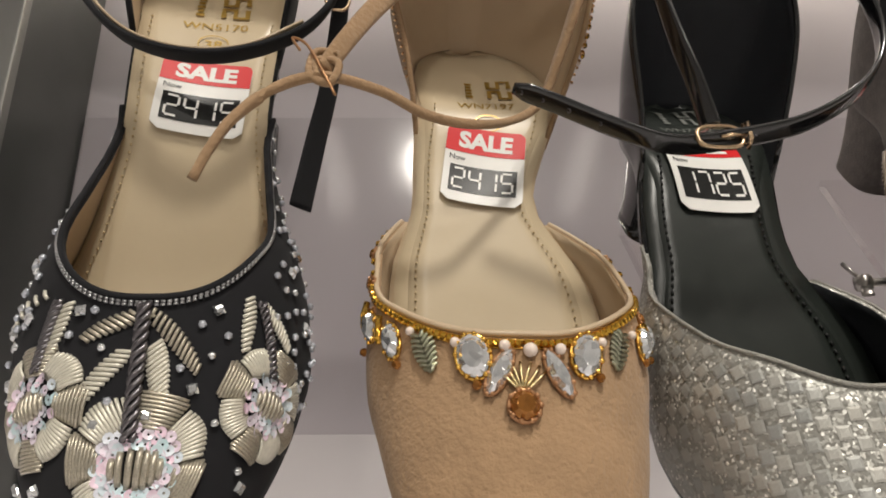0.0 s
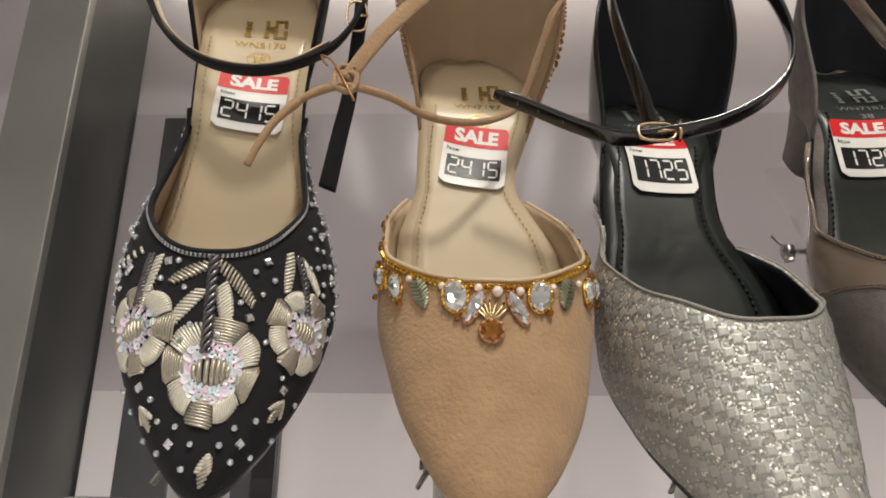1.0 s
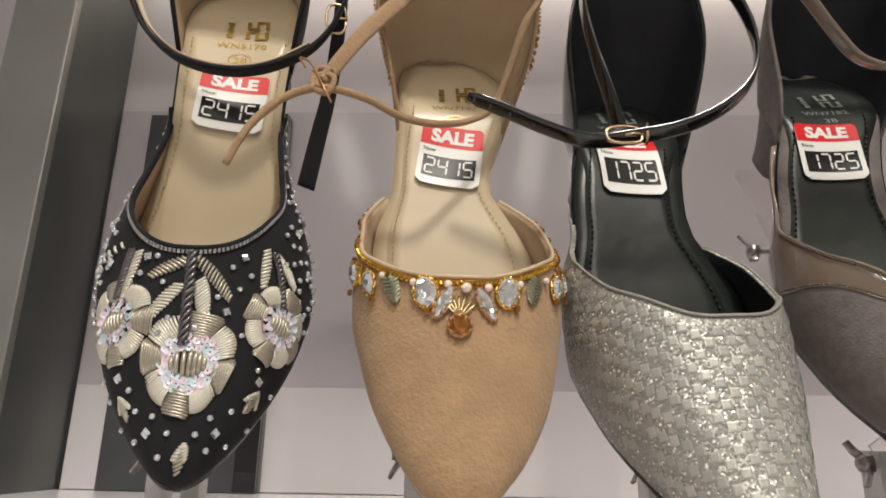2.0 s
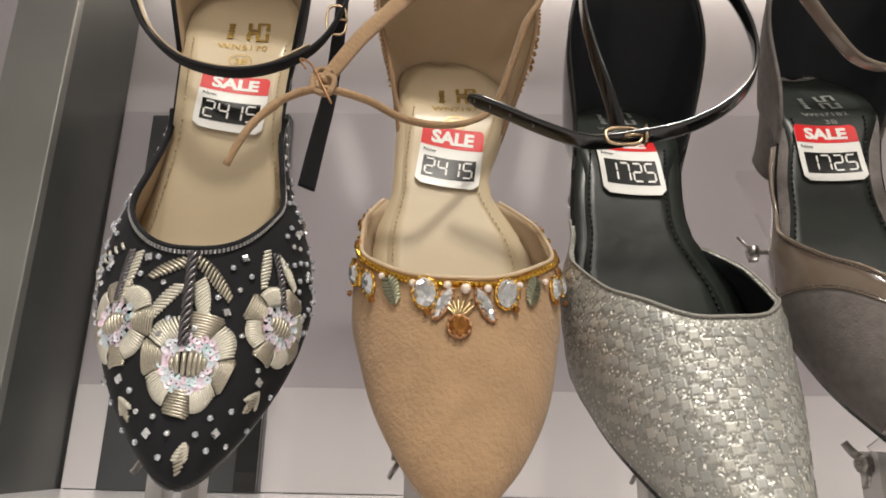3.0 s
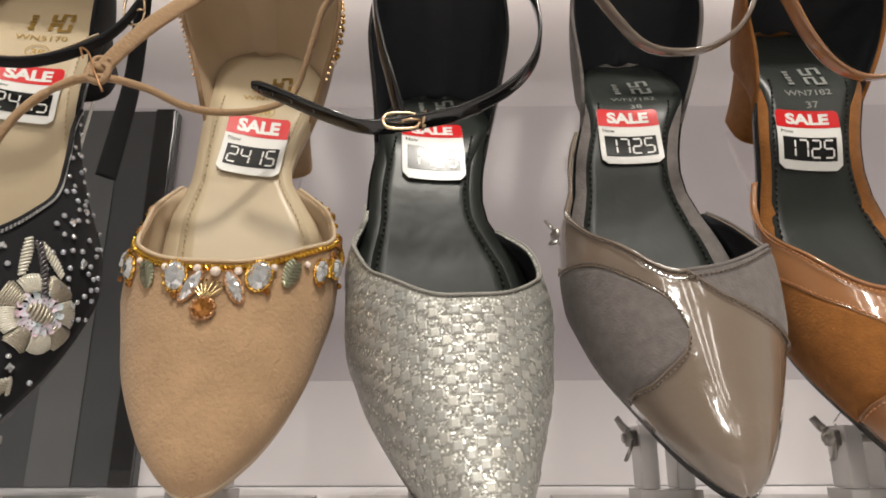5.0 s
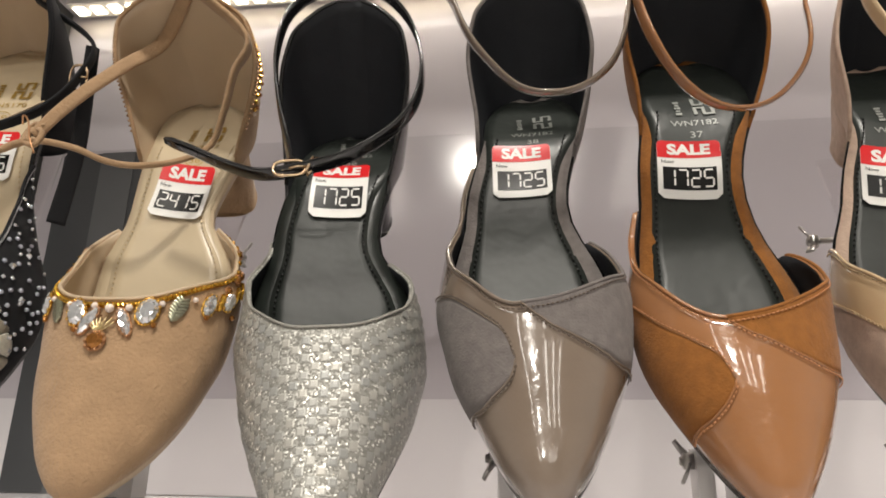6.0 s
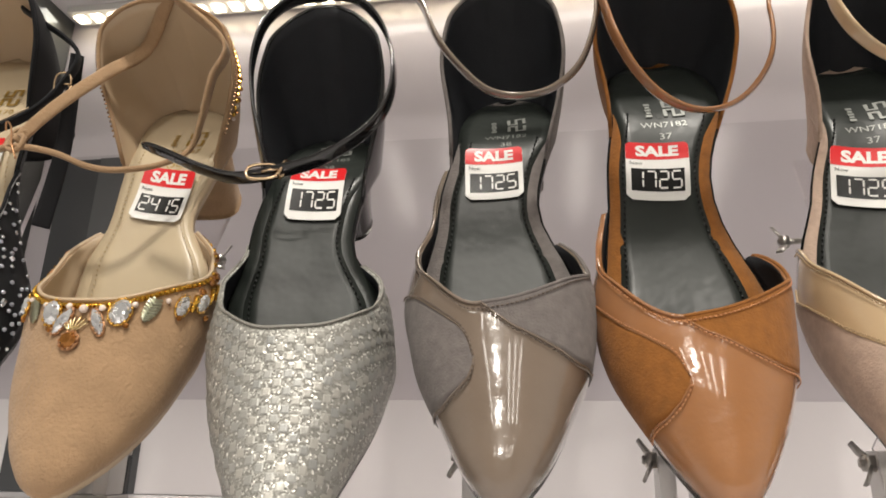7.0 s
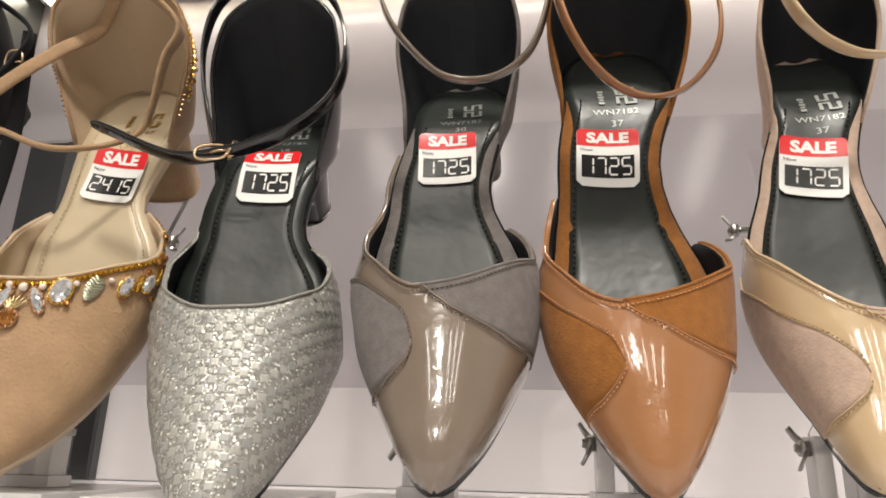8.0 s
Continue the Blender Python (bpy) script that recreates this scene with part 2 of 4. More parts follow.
# ---- shoes ----
class Last:
    """The form of a shoe: toe at the origin, heel towards +y, standing on its heel."""

    def __init__(self, heel=0.055, length=0.245, toe=1.0, fore=1.0, throat=0.078, side=0.112, side_r=0.112, ball=0.041, tall=0.045, low=0.0, bend=2.2, bend_r=2.2, corner=0.014, belly=0.0,
                 waist=0.025, seat=0.0262, widen=(0.0, 0.0), rise=(0.0, 0.0, 0.0, 0.0), curve=0.0, sway=(0.0, 0.0, 0.0, 0.0, 0.0), cup_wide=0.28, cup_tall=0.064, cup_lean=0.006, cut=0.35):
        self.L, self.heel, self.throat, self.side, self.side_r, self.corner, self.cut = length, heel, throat, side, side_r, corner, cut
        self.low, self.bend, self.bend_r, self.belly = low, bend, bend_r, belly
        self.cup_wide, self.cup_tall, self.cup_lean = cup_wide, cup_tall, cup_lean
        self.wt = [(0, 0.0002), (0.004, ball * 0.17 * toe), (0.010, ball * 0.29 * toe), (0.02, ball * 0.45 * toe ** 0.9), (0.045, ball * 0.765 * toe ** 0.5 * fore), (0.065, ball * 0.935 * fore ** 0.5), (0.08, ball), (0.097, ball * 0.97 + widen[0]),
                   (0.125, ball * 0.5 + waist * 0.5 + 0.0035 + widen[1]), (0.155, waist), (0.185, seat), (0.21, seat * 1.05), (0.23, seat * 0.86), (0.24, 0.013), (0.245, 0.001)]
        self.ht = [(0, 0.009), (0.03, 0.005), (0.07, 0.004), (0.095, 0.008 + rise[0]), (0.13, 0.004 + heel * 0.42 + rise[1]), (0.165, 0.004 + heel * 0.83 + rise[2]), (0.195, 0.004 + heel), (0.245, 0.004 + heel * 1.06 + rise[3])]
        self.tt = [(0, 0.0008), (0.003, 0.0075), (0.01, 0.0145), (0.03, 0.025), (0.06, 0.0185 + 0.411 * tall), (0.09, tall), (0.105, tall * 0.93), (0.12, tall * 0.76), (0.135, tall * 0.52), (0.155, tall * 0.16)]
        self.ct = [(0, sway[0]), (0.04, 0), (0.07, 0), (0.11, 0.05 * curve + sway[1]), (0.155, 0.236 * curve + sway[2]), (0.2, 0.552 * curve + sway[3]), (0.245, curve + sway[4])]

    def w(self, s):
        return lerp_table(self.wt, s)

    def h(self, s):
        return lerp_table(self.ht, s)

    def c(self, s):
        """The swing of the centre line from toe to heel."""
        return lerp_table(self.ct, s)

    def s_end(self, u):
        """Where the top line lies: lowest at u = low, highest near both sides."""
        if u < self.low:
            a, side, bend = (self.low - u) / (1 + self.low), self.side, self.bend
        else:
            a, side, bend = (u - self.low) / (1 - self.low), self.side_r, self.bend_r
        if a > 0.74:
            return side + self.corner * (1 - (1 - (a - 0.74) / 0.26) ** 2)
        return self.throat + (side - self.throat) * (a / 0.74) ** bend

    def top(self, u, s, lift=0.0):
        """A point of the upper at u across (-1..1) and s along."""
        def raw(u, s):
            a = u * math.pi / 2
            x = math.copysign(abs(math.sin(a)) ** 0.85, u)
            z = max(0.0, math.cos(a)) ** 0.8
            x *= 1 + 4 * self.belly * z * (1 - z)
            return Vector((self.w(s) * x, s, self.h(s) + lerp_table(self.tt, s) * z))
        p = raw(u, s)
        if lift:
            p = p + self.normal(u, s) * lift
        return p

    def normal(self, u, s):
        e = 0.02
        du = self.top(min(1, u + e), s) - self.top(max(-1, u - e), s)
        ds = self.top(u, s + 0.001) - self.top(u, max(0.0005, s - 0.001))
        n = du.cross(ds)
        return n.normalized() if n.length > 1e-12 else Vector((0, 0, 1))

    def ins(self, x, s, lift=0.0):
        """A point on the insole, x across as a share of the half width."""
        return Vector((x * self.w(s) * 0.93, s, self.h(s) + 0.001 + lift + 0.002 * x * x))


def solid(ob, thick, offset=-1, mat_in=0, rim=0):
    m = ob.modifiers.new("thickness", "SOLIDIFY")
    m.thickness, m.offset, m.material_offset, m.material_offset_rim = thick, offset, mat_in, rim
    m.use_even_offset = False
    return ob


def vamp(l, mats, parent, label, nu=40, nv=26):
    rows = []
    for j in range(nv + 1):
        v = (j / nv) ** 1.6
        rows.append([l.top(u, 0.0004 + (l.s_end(u) - 0.0004) * v) for u in [-1 + 2 * i / nu for i in range(nu + 1)]])
    return solid(part("vamp", grid_mesh(rows), mats, parent, label), 0.0016, -1, 1, 0)


def patch(name, l, u0, u1, lo, hi, mat, parent, label="", lift=0.0006, nu=24, nv=14):
    """A panel of the upper between two lines lo(u) and hi(u)."""
    rows = []
    for j in range(nv + 1):
        row = []
        for i in range(nu + 1):
            u = u0 + (u1 - u0) * i / nu
            row.append(l.top(u, lo(u) + (hi(u) - lo(u)) * j / nv, lift))
        rows.append(row)
    return solid(part(name, grid_mesh(rows), mat, parent, label), lift * 1.5)


def cup_point(l, a, f, start=0.182):
    """A place on the heel cup: a round it (-1..1, 0 at the back), f up it (0..1)."""
    s = l.L - 0.0015 - (l.L - start) * abs(a) ** 1.9
    x = math.copysign(l.w(s), a) if abs(a) > 0.02 else 0
    top = l.cup_tall * (1 - abs(a) ** 2.0) ** 0.9 + 0.003
    lean = -l.cup_lean * f * f * (1 - abs(a))
    wide = 1 + l.cup_wide * math.sin(f * math.pi / 2) * (1 - abs(a) ** 2.2) - 0.06 * abs(a) ** 4
    return Vector((x * wide, s + lean + 0.005 * math.sin(f * math.pi) * (1 - abs(a)), l.h(s) - 0.002 + top * f))


def counter(l, mats, parent, label, nu=48, nv=12):
    """The heel cup, tallest at the back."""
    rows = [[cup_point(l, 1 - 2 * i / nu, j / nv) for i in range(nu + 1)] for j in range(nv + 1)]
    ob = solid(part("heel_counter", grid_mesh(rows), mats, parent, label), 0.0018, 0, 1, 0)
    rim = [cup_point(l, 0.97 - 1.94 * i / 60, 1.0) for i in range(61)]
    part("rim_binding", tube(rim, 0.0011, 0.0011, n=6), mats[0], parent)
    return ob


def plate(l, s0, s1, scale, z0, z1, n=44, k=8):
    """A sheet with thickness that follows the foot bed."""
    rows_t, rows_b = [], []
    for i in range(n + 1):
        s = s0 + (s1 - s0) * (0.5 - 0.5 * math.cos(math.pi * i / n))
        w = l.w(s) * scale
        rows_t.append([Vector((w * x, s, l.h(s) + z1 + 0.0022 * x * x)) for x in [-1 + 2 * j / k for j in range(k + 1)]])
        rows_b.append([Vector((w * x * 0.985, s, l.h(s) + z0)) for x in [1 - 2 * j / k for j in range(k + 1)]])
    bm = grid_mesh([a + b for a, b in zip(rows_t, rows_b)], closed=True)
    for i in (0, n):
        bm.verts.ensure_lookup_table()
        m = 2 * (k + 1)
        f = [bm.verts[i * m + j] for j in range(m)]
        bm.faces.new(f if i else f[::-1])
    return bm


def heel_block(l, mat, parent, label=""):
    cut = l.cut
    rows = []
    for j in range(9):
        f = j / 8
        z = l.heel * (1 - (1 - cut) * f)
        row = []
        for i in range(24):
            a = 2 * math.pi * i / 24
            c, s = math.cos(a), math.sin(a)
            x = (0.0215 - 0.004 * f + 0.002 * f ** 4) * math.copysign(abs(c) ** 0.7, c)
            y = l.L - 0.026 - 0.002 * f + (0.0235 - 0.006 * f) * math.copysign(abs(s) ** 0.6, s)
            zz = l.h(y) - 0.003 if j == 0 else z
            row.append(Vector((x, y, zz)))
        rows.append(row)
    bm = grid_mesh(rows, closed=True)
    bm.verts.ensure_lookup_table()
    bm.faces.new([bm.verts[8 * 24 + i] for i in range(24)][::-1])
    bm.faces.new([bm.verts[i] for i in range(24)])
    return part("heel", bm, mat, parent, label)


LOOSE = ("ankle_strap", "strap_lining", "strap_end", "strap_loop", "buckle", "prong", "keeper", "wire_tie", "strap_hole")


def swing(root, l):
    """Bends the finished shoe along its centre line; the straps hang free."""
    done = set()
    for ob in root.children_recursive:
        if ob.name.split(".")[0] in LOOSE:
            continue
        if ob.data is None:
            continue
        if ob.matrix_basis == Matrix.Identity(4) and ob.data.users == 1:
            for v in ob.data.vertices:
                v.co.x += l.c(v.co.y)
        elif ob.parent == root or ob.parent.data is None:
            ob.matrix_basis = Matrix.Translation((l.c(ob.matrix_basis.translation.y), 0, 0)) @ ob.matrix_basis


def shoe(name, l, at, label, upper, lining, foot_bed, sole, heel_mat, cup=None):
    root = new(name)
    x, y, z, tilt, yaw, roll = at
    root.matrix_world = pose(x, y, z, 0, 0, yaw) @ pose(0, 0, 0, tilt, roll, 0)
    tagged(root, label, "shoe", "row of display shoes")
    part("sole", plate(l, 0.0015, l.L, 0.975, -0.0035, 0.0002), sole, root)
    part("insole", plate(l, 0.004, l.L - 0.002, 0.93, 0.0003, 0.0014), foot_bed, root)
    heel_block(l, heel_mat, root)
    vamp(l, [upper, lining], root, "")
    counter(l, [cup or upper, lining], root, "")
    return root


# ---- structure ----
def fixed(name, lo, hi, mat, label, bevel=0.0):
    return tagged(link(name, box(lo, hi, bevel), mat, smooth=False), label, kind="structure")


fixed("wall_back", (-3.0, WALL_Y, 0.0), (3.0, WALL_Y + 0.1, 3.0), WALL, "glossy pale lilac laminate back wall")
# added sheet whose darker colour makes the wall's step in brightness
fixed("wall_panel", (-0.29, WALL_Y - 0.004, SHELF + 0.0005), (1.5, WALL_Y - 0.0005, 1.330), WALL_DIMMED, "glossy mauve laminate panel on the lower back wall", 0.0008)
# added sheet: the lit strip of wall below the upper shelf's shadow
fixed("wall_upstand", (-0.29, WALL_Y - 0.0056, SHELF + 0.0005), (1.5, WALL_Y - 0.0042, 1.081), LIT_BAND, "glossy white upstand along the back of the shelf", 0.0005)
fixed("shelf_lower", (-0.9, 0.02, SHELF - 0.03), (1.5, WALL_Y - 0.006, SHELF), SHELF_WHITE, "glossy white shelf board under the shoes", 0.001)
fixed("shelf_upper", (-0.9, 0.172, TOP), (1.5, WALL_Y - 0.001, TOP + 0.03), SHELF_WHITE, "white shelf board above the shoes", 0.001)
fixed("floor", (-3, -4, -0.1), (3, WALL_Y, 0), FLOOR, "pale polished shop floor")
fixed("ceiling", (-3, -4, 3.0), (3, WALL_Y + 0.1, 3.1), PLASTER, "white plaster shop ceiling")
fixed("wall_left", (-3.1, -4, 0), (-3, WALL_Y + 0.1, 3), PLASTER, "plain white shop wall")
fixed("wall_right", (3, -4, 0), (3.1, WALL_Y + 0.1, 3), PLASTER, "plain white shop wall")
fixed("wall_front", (-3.1, -4.1, 0), (3.1, -4, 3), PLASTER, "plain white shop wall opposite the shelves")

# upright fin at the end of the bay
fin = new("shelf_upright")
tagged(fin, "brushed grey metal upright dividing the shelf bays", kind="structure")
part("side_plate", box((-0.300, 0.404, SHELF - 0.4), (-0.2925, WALL_Y - 0.001, 1.9), 0.001), DARK_METAL, fin, smooth=False)
part("front_plate", box((-0.341, 0.396, SHELF - 0.4), (-0.2910, 0.404, 1.9), 0.0012), BRUSHED, fin, smooth=False)
part("side_plate", box((-0.341, 0.4045, SHELF - 0.4), (-0.334, WALL_Y - 0.001, 1.9), 0.001), DARK_METAL, fin, smooth=False)

# dark board standing against the wall behind the black shoe
board = new("display_board")
tagged(board, "dark glossy charcoal board standing against the wall", "board")
part("panel", box((-0.2575, WALL_Y - 0.016, SHELF + 0.0005), (-0.132, WALL_Y - 0.006, 1.32), 0.001), CHARCOAL, board, smooth=False)
part("edge_strip", box((-0.150, WALL_Y - 0.020, SHELF + 0.0005), (-0.1325, WALL_Y - 0.0165, 1.32), 0.001), BLACK_GLOSS, board, smooth=False)
part("edge_strip", box((-0.2150, WALL_Y - 0.0175, SHELF + 0.0005), (-0.180, WALL_Y - 0.0163, 1.32), 0.0003), CHARCOAL_LIGHT, board, smooth=False)

# light strip under the upper shelf
strip = new("light_strip")
tagged(strip, "warm white light strip under the upper shelf", "light strip")
part("channel", box((-0.28, WALL_Y - 0.03, TOP - 0.008), (1.4, WALL_Y - 0.006, TOP - 0.0005)), PLASTER, strip, smooth=False)
for i in range(84):
    if i == 0:
        led = part("diode", box((-0.006, -0.006, -0.0015), (0.006, 0.006, 0), 0.0005), LED, strip, smooth=False)
        led.location = (-0.27, WALL_Y - 0.018, TOP - 0.0085)
    else:
        o = new("diode", led.data)
        o.parent, o.location = strip, (-0.27 + 0.02 * i, WALL_Y - 0.018, TOP - 0.0085)


# ---- shoe details ----
def place(name, me, m, parent, label=""):
    ob = new(name, me)
    ob.parent, ob.matrix_basis = parent, m
    return tagged(ob, label)


def mesh_of(name, bm, mat, smooth=True):
    me = bpy.data.meshes.new(name)
    bm.to_mesh(me)
    bm.free()
    me.materials.append(mat)
    for p in me.polygons:
        p.use_smooth = smooth
    return me


def ball(r, sub=1, flat=1.0):
    bm = bmesh.new()
    bmesh.ops.create_icosphere(bm, subdivisions=sub, radius=r)
    for v in bm.verts:
        v.co.z *= flat
    return bm


def gem(rx, ry, h, n=12):
    """A faceted stone on its back."""
    bm = bmesh.new()
    rings = []
    for f, z in ((0.92, 0.0), (1.0, h * 0.35), (0.62, h)):
        rings.append([bm.verts.new((rx * f * math.cos(2 * math.pi * i / n), ry * f * math.sin(2 * math.pi * i / n), z)) for i in range(n)])
    for a, b in zip(rings, rings[1:]):
        for i in range(n):
            bm.faces.new((a[i], a[(i + 1) % n], b[(i + 1) % n], b[i]))
    bm.faces.new(rings[-1])
    bm.faces.new(rings[0][::-1])
    return bm


def marquise(rx, ry, h, n=14):
    bm = gem(1, 1, h, n)
    for v in bm.verts:
        a = max(-1.0, min(1.0, v.co.y))
        v.co.x = v.co.x * rx * (1 - 0.45 * a * a)
        v.co.y *= ry
    return bm


def claw_ring(rx, ry, n=16, tube_r=0.0004):
    pts = [Vector((rx * math.cos(2 * math.pi * i / n), ry * math.sin(2 * math.pi * i / n), 0)) for i in range(n + 1)]
    bm = tube(pts, tube_r, tube_r, n=5)
    for i in range(0, n, 2):
        bmesh.ops.create_icosphere(bm, subdivisions=1, radius=tube_r * 1.5, matrix=Matrix.Translation(pts[i] + Vector((0, 0, tube_r * 1.2))))
    return bm


def at_surface(l, u, s, lift=0.0, spin=0.0):
    p, n = l.top(u, s, lift), l.normal(u, s)
    t = (l.top(u, s + 0.001) - l.top(u, s - 0.001)).normalized()
    x = t.cross(n).normalized()
    y = n.cross(x)
    m = Matrix((x, y, n)).transposed().to_4x4()
    return Matrix.Translation(p) @ m @ Matrix.Rotation(radians(spin), 4, "Z")


def sheet_map(l, u0, s0):
    """Maps metres on the upper round (u0, s0) to places."""
    au = max(0.01, (l.top(min(1, u0 + 0.02), s0) - l.top(max(-1, u0 - 0.02), s0)).length / 0.04)
    a_s = max(0.3, (l.top(u0, s0 + 0.002) - l.top(u0, s0 - 0.002)).length / 0.004)

    def f(dx, dy, lift=0.0):
        return l.top(max(-1, min(1, u0 + dx / au)), max(0.001, s0 + dy / a_s), lift)
    return f


def dashes(points, normals, length, gap, r, lift=0.0003):
    """A row of stitches along a line."""
    bm = bmesh.new()
    run, want = 0.0, 0.0
    for a, b, n in zip(points, points[1:], normals):
        d = (b - a).length
        while want < run + d:
            f = (want - run) / max(d, 1e-9)
            p = a.lerp(b, f) + n * lift
            t = (b - a).normalized()
            side = t.cross(n).normalized()
            m = Matrix((side, t, n)).transposed().to_4x4()
            add_box(bm, (-r, -length / 2, -r * 0.5), (r, length / 2, r), Matrix.Translation(p) @ m)
            want += length + gap
        run += d
    return bm


def bed_map(l):
    def f(x, s, lift=0.0):
        w = max(0.005, l.w(s))
        return Vector((x, s, l.h(s) + 0.0016 + 0.0022 * (x / w) ** 2 + lift))
    return f


FONT = {}


def glyphs(text, bold=0.0):
    key = (text, bold)
    if key not in FONT:
        c = bpy.data.curves.new("lettering", "FONT")
        c.body, c.offset, c.resolution_u = text, bold, 3
        ob = bpy.data.objects.new("lettering", c)
        scene.collection.objects.link(ob)
        bpy.context.view_layer.update()
        me = bpy.data.meshes.new_from_object(ob.evaluated_get(bpy.context.evaluated_depsgraph_get()))
        vs = [(v.co.x, v.co.y) for v in me.vertices]
        fs = [tuple(p.vertices) for p in me.polygons]
        bpy.data.objects.remove(ob)
        bpy.data.meshes.remove(me)
        bpy.data.curves.remove(c)
        x0, x1 = min(v[0] for v in vs), max(v[0] for v in vs)
        y0, y1 = min(v[1] for v in vs), max(v[1] for v in vs)
        FONT[key] = ([((x - (x0 + x1) / 2) / (y1 - y0), (y - (y0 + y1) / 2) / (y1 - y0)) for x, y in vs], fs, (x1 - x0) / (y1 - y0))
    return FONT[key]


def lettering(name, text, place_at, cx, cy, height, mat, parent, bold=0.0, wide=1.0, lift=0.0):
    vs, fs, _ = glyphs(text, bold)
    me = bpy.data.meshes.new(name)
    me.from_pydata([place_at(cx + x * height * wide, cy + y * height, lift) for x, y in vs], [], fs)
    me.materials.append(mat)
    ob = new(name, me)
    ob.parent = parent
    return ob


def strokes(name, lines, place_at, r, mat, parent, lift=0.0003):
    """Flat marks along lines of (x, y), r half wide."""
    bm = bmesh.new()
    for pts in lines:
        vs = [Vector((x, y, 0)) for x, y in pts]
        left, right = [], []
        for i, p in enumerate(vs):
            d = (vs[min(i + 1, len(vs) - 1)] - vs[max(i - 1, 0)]).normalized()
            n = Vector((-d.y, d.x, 0)) * r
            left.append(bm.verts.new(place_at((p + n).x, (p + n).y, lift)))
            right.append(bm.verts.new(place_at((p - n).x, (p - n).y, lift)))
        for i in range(len(vs) - 1):
            bm.faces.new((right[i], right[i + 1], left[i + 1], left[i]))
    return part(name, bm, mat, parent)


SEGMENTS = {"0": "abcdef", "1": "bc", "2": "abged", "4": "fgbc", "5": "afgcd", "7": "abc"}


def price_sticker(l, s0, x0, turn, digits, parent, k=0.83):
    W, H, R = 0.0153, 0.0149, 0.0028
    c, s = math.cos(radians(turn)), math.sin(radians(turn))
    bed = bed_map(l)

    def at(a, b, lift=0.0):
        curl = 0.0005 * (b / H) ** 2 + 0.0003 * (a / W) ** 2
        sv = s0 + s * a * k + c * b * k
        return bed(x0 + c * a - s * b + l.c(s0) - l.c(sv), sv, 0.0022 + lift + curl)

    def slab(b0, b1, lift, n=14, m=8, inset=0.0):
        rows = []
        for j in range(n + 1):
            b = b0 + (b1 - b0) * j / n
            e = H - abs(b)
            hw = W - inset - (R - math.sqrt(max(0, R * R - (R - e) ** 2)) if e < R else 0)
            rows.append([at(-hw + 2 * hw * i / m, b, lift) for i in range(m + 1)])
        return grid_mesh(rows)
    st = solid(part("price_sticker", slab(-H, H, 0), STICKER_WHITE, parent, "glossy white and red price sticker", False), 0.0002)
    part("red_band", slab(0.0050, H - 0.0001, 0.00016, inset=0.0001), STICKER_RED, st)
    lettering("sale_lettering", "SALE", at, 0.0, 0.0098, 0.0064, STICKER_WHITE, st, 0.045, 1.2, 0.0003)
    lettering("now_lettering", "Now", at, -0.0103, 0.0027, 0.0019, INK, st, 0.0, 1.1, 0.0003)
    rows = [[at(-0.0128 + 0.0256 * i / 8, b, 0.0002) for i in range(9)] for b in (-0.0110, -0.0075, -0.0035, -0.0002)]
    part("digit_panel", grid_mesh(rows), INK, st)
    w, h, r = 0.0042, 0.0078, 0.00042
    xs = [-0.0092, -0.0031, 0.0030, 0.0091]
    for d, cx in zip(digits, xs):
        y0, y1, ym = -0.0056 - h / 2, -0.0056 + h / 2, -0.0056
        xa, xb = cx - w / 2, cx + w / 2
        g = 0.00035
        seg = {"a": ((xa + g, y1), (xb - g, y1)), "b": ((xb, ym + g), (xb, y1 - g)), "c": ((xb, y0 + g), (xb, ym - g)), "d": ((xa + g, y0), (xb - g, y0)),
               "e": ((xa, y0 + g), (xa, ym - g)), "f": ((xa, ym + g), (xa, y1 - g)), "g": ((xa + g, ym), (xb - g, ym))}
        strokes("price_digit", [seg[q] for q in SEGMENTS[d]], at, r, STICKER_WHITE, st, 0.0004)
    return st


def arc(cx, cy, r, a0, a1, n=8, ky=1.0):
    return [(cx + r * math.cos(radians(a0 + (a1 - a0) * i / n)), cy + ky * r * math.sin(radians(a0 + (a1 - a0) * i / n))) for i in range(n + 1)]


def sole_print(l, code, size, ink, parent, s_code, s_size, x=0.0, ring=False):
    """The printed marks on the foot bed: a maker's mark drawn as plain shapes, a code and a size."""
    bed = bed_map(l)

    def at(a, b, lift=0.0):
        return bed(x + a + l.c(s_code) - l.c(b), b, 0.0011 + lift)
    lettering("code_lettering", code, at, 0.0, s_code, 0.0034, ink, parent, 0.0, 1.25)
    lettering("size_lettering", size, at, 0.0, s_size, 0.0036, ink, parent, 0.0, 1.3)
    if ring:
        strokes("size_ring", [arc(0, s_size, 0.0052, 0, 360, 24, 0.75)], at, 0.0002, ink, parent)
    b = s_code + 0.0055
    mark = [[(0.0022, b), (0.0022, b + 0.0052), (0.0064, b + 0.0052), (0.0064, b), (0.0108, b), (0.0108, b + 0.0052)],
            [(0.0022, b + 0.0130), (0.0022, b + 0.0078), (0.0064, b + 0.0078), (0.0064, b + 0.0130), (0.0108, b + 0.0130), (0.0108, b + 0.0078)]]
    strokes("maker_mark", mark, at, 0.0010, ink, parent)
    for k in range(5):
        strokes("maker_bar", [[(-0.0062, b + 0.0024 * k), (-0.0062, b + 0.0024 * k + 0.0016)]], at, 0.0011 if k % 2 else 0.0015, ink, parent)


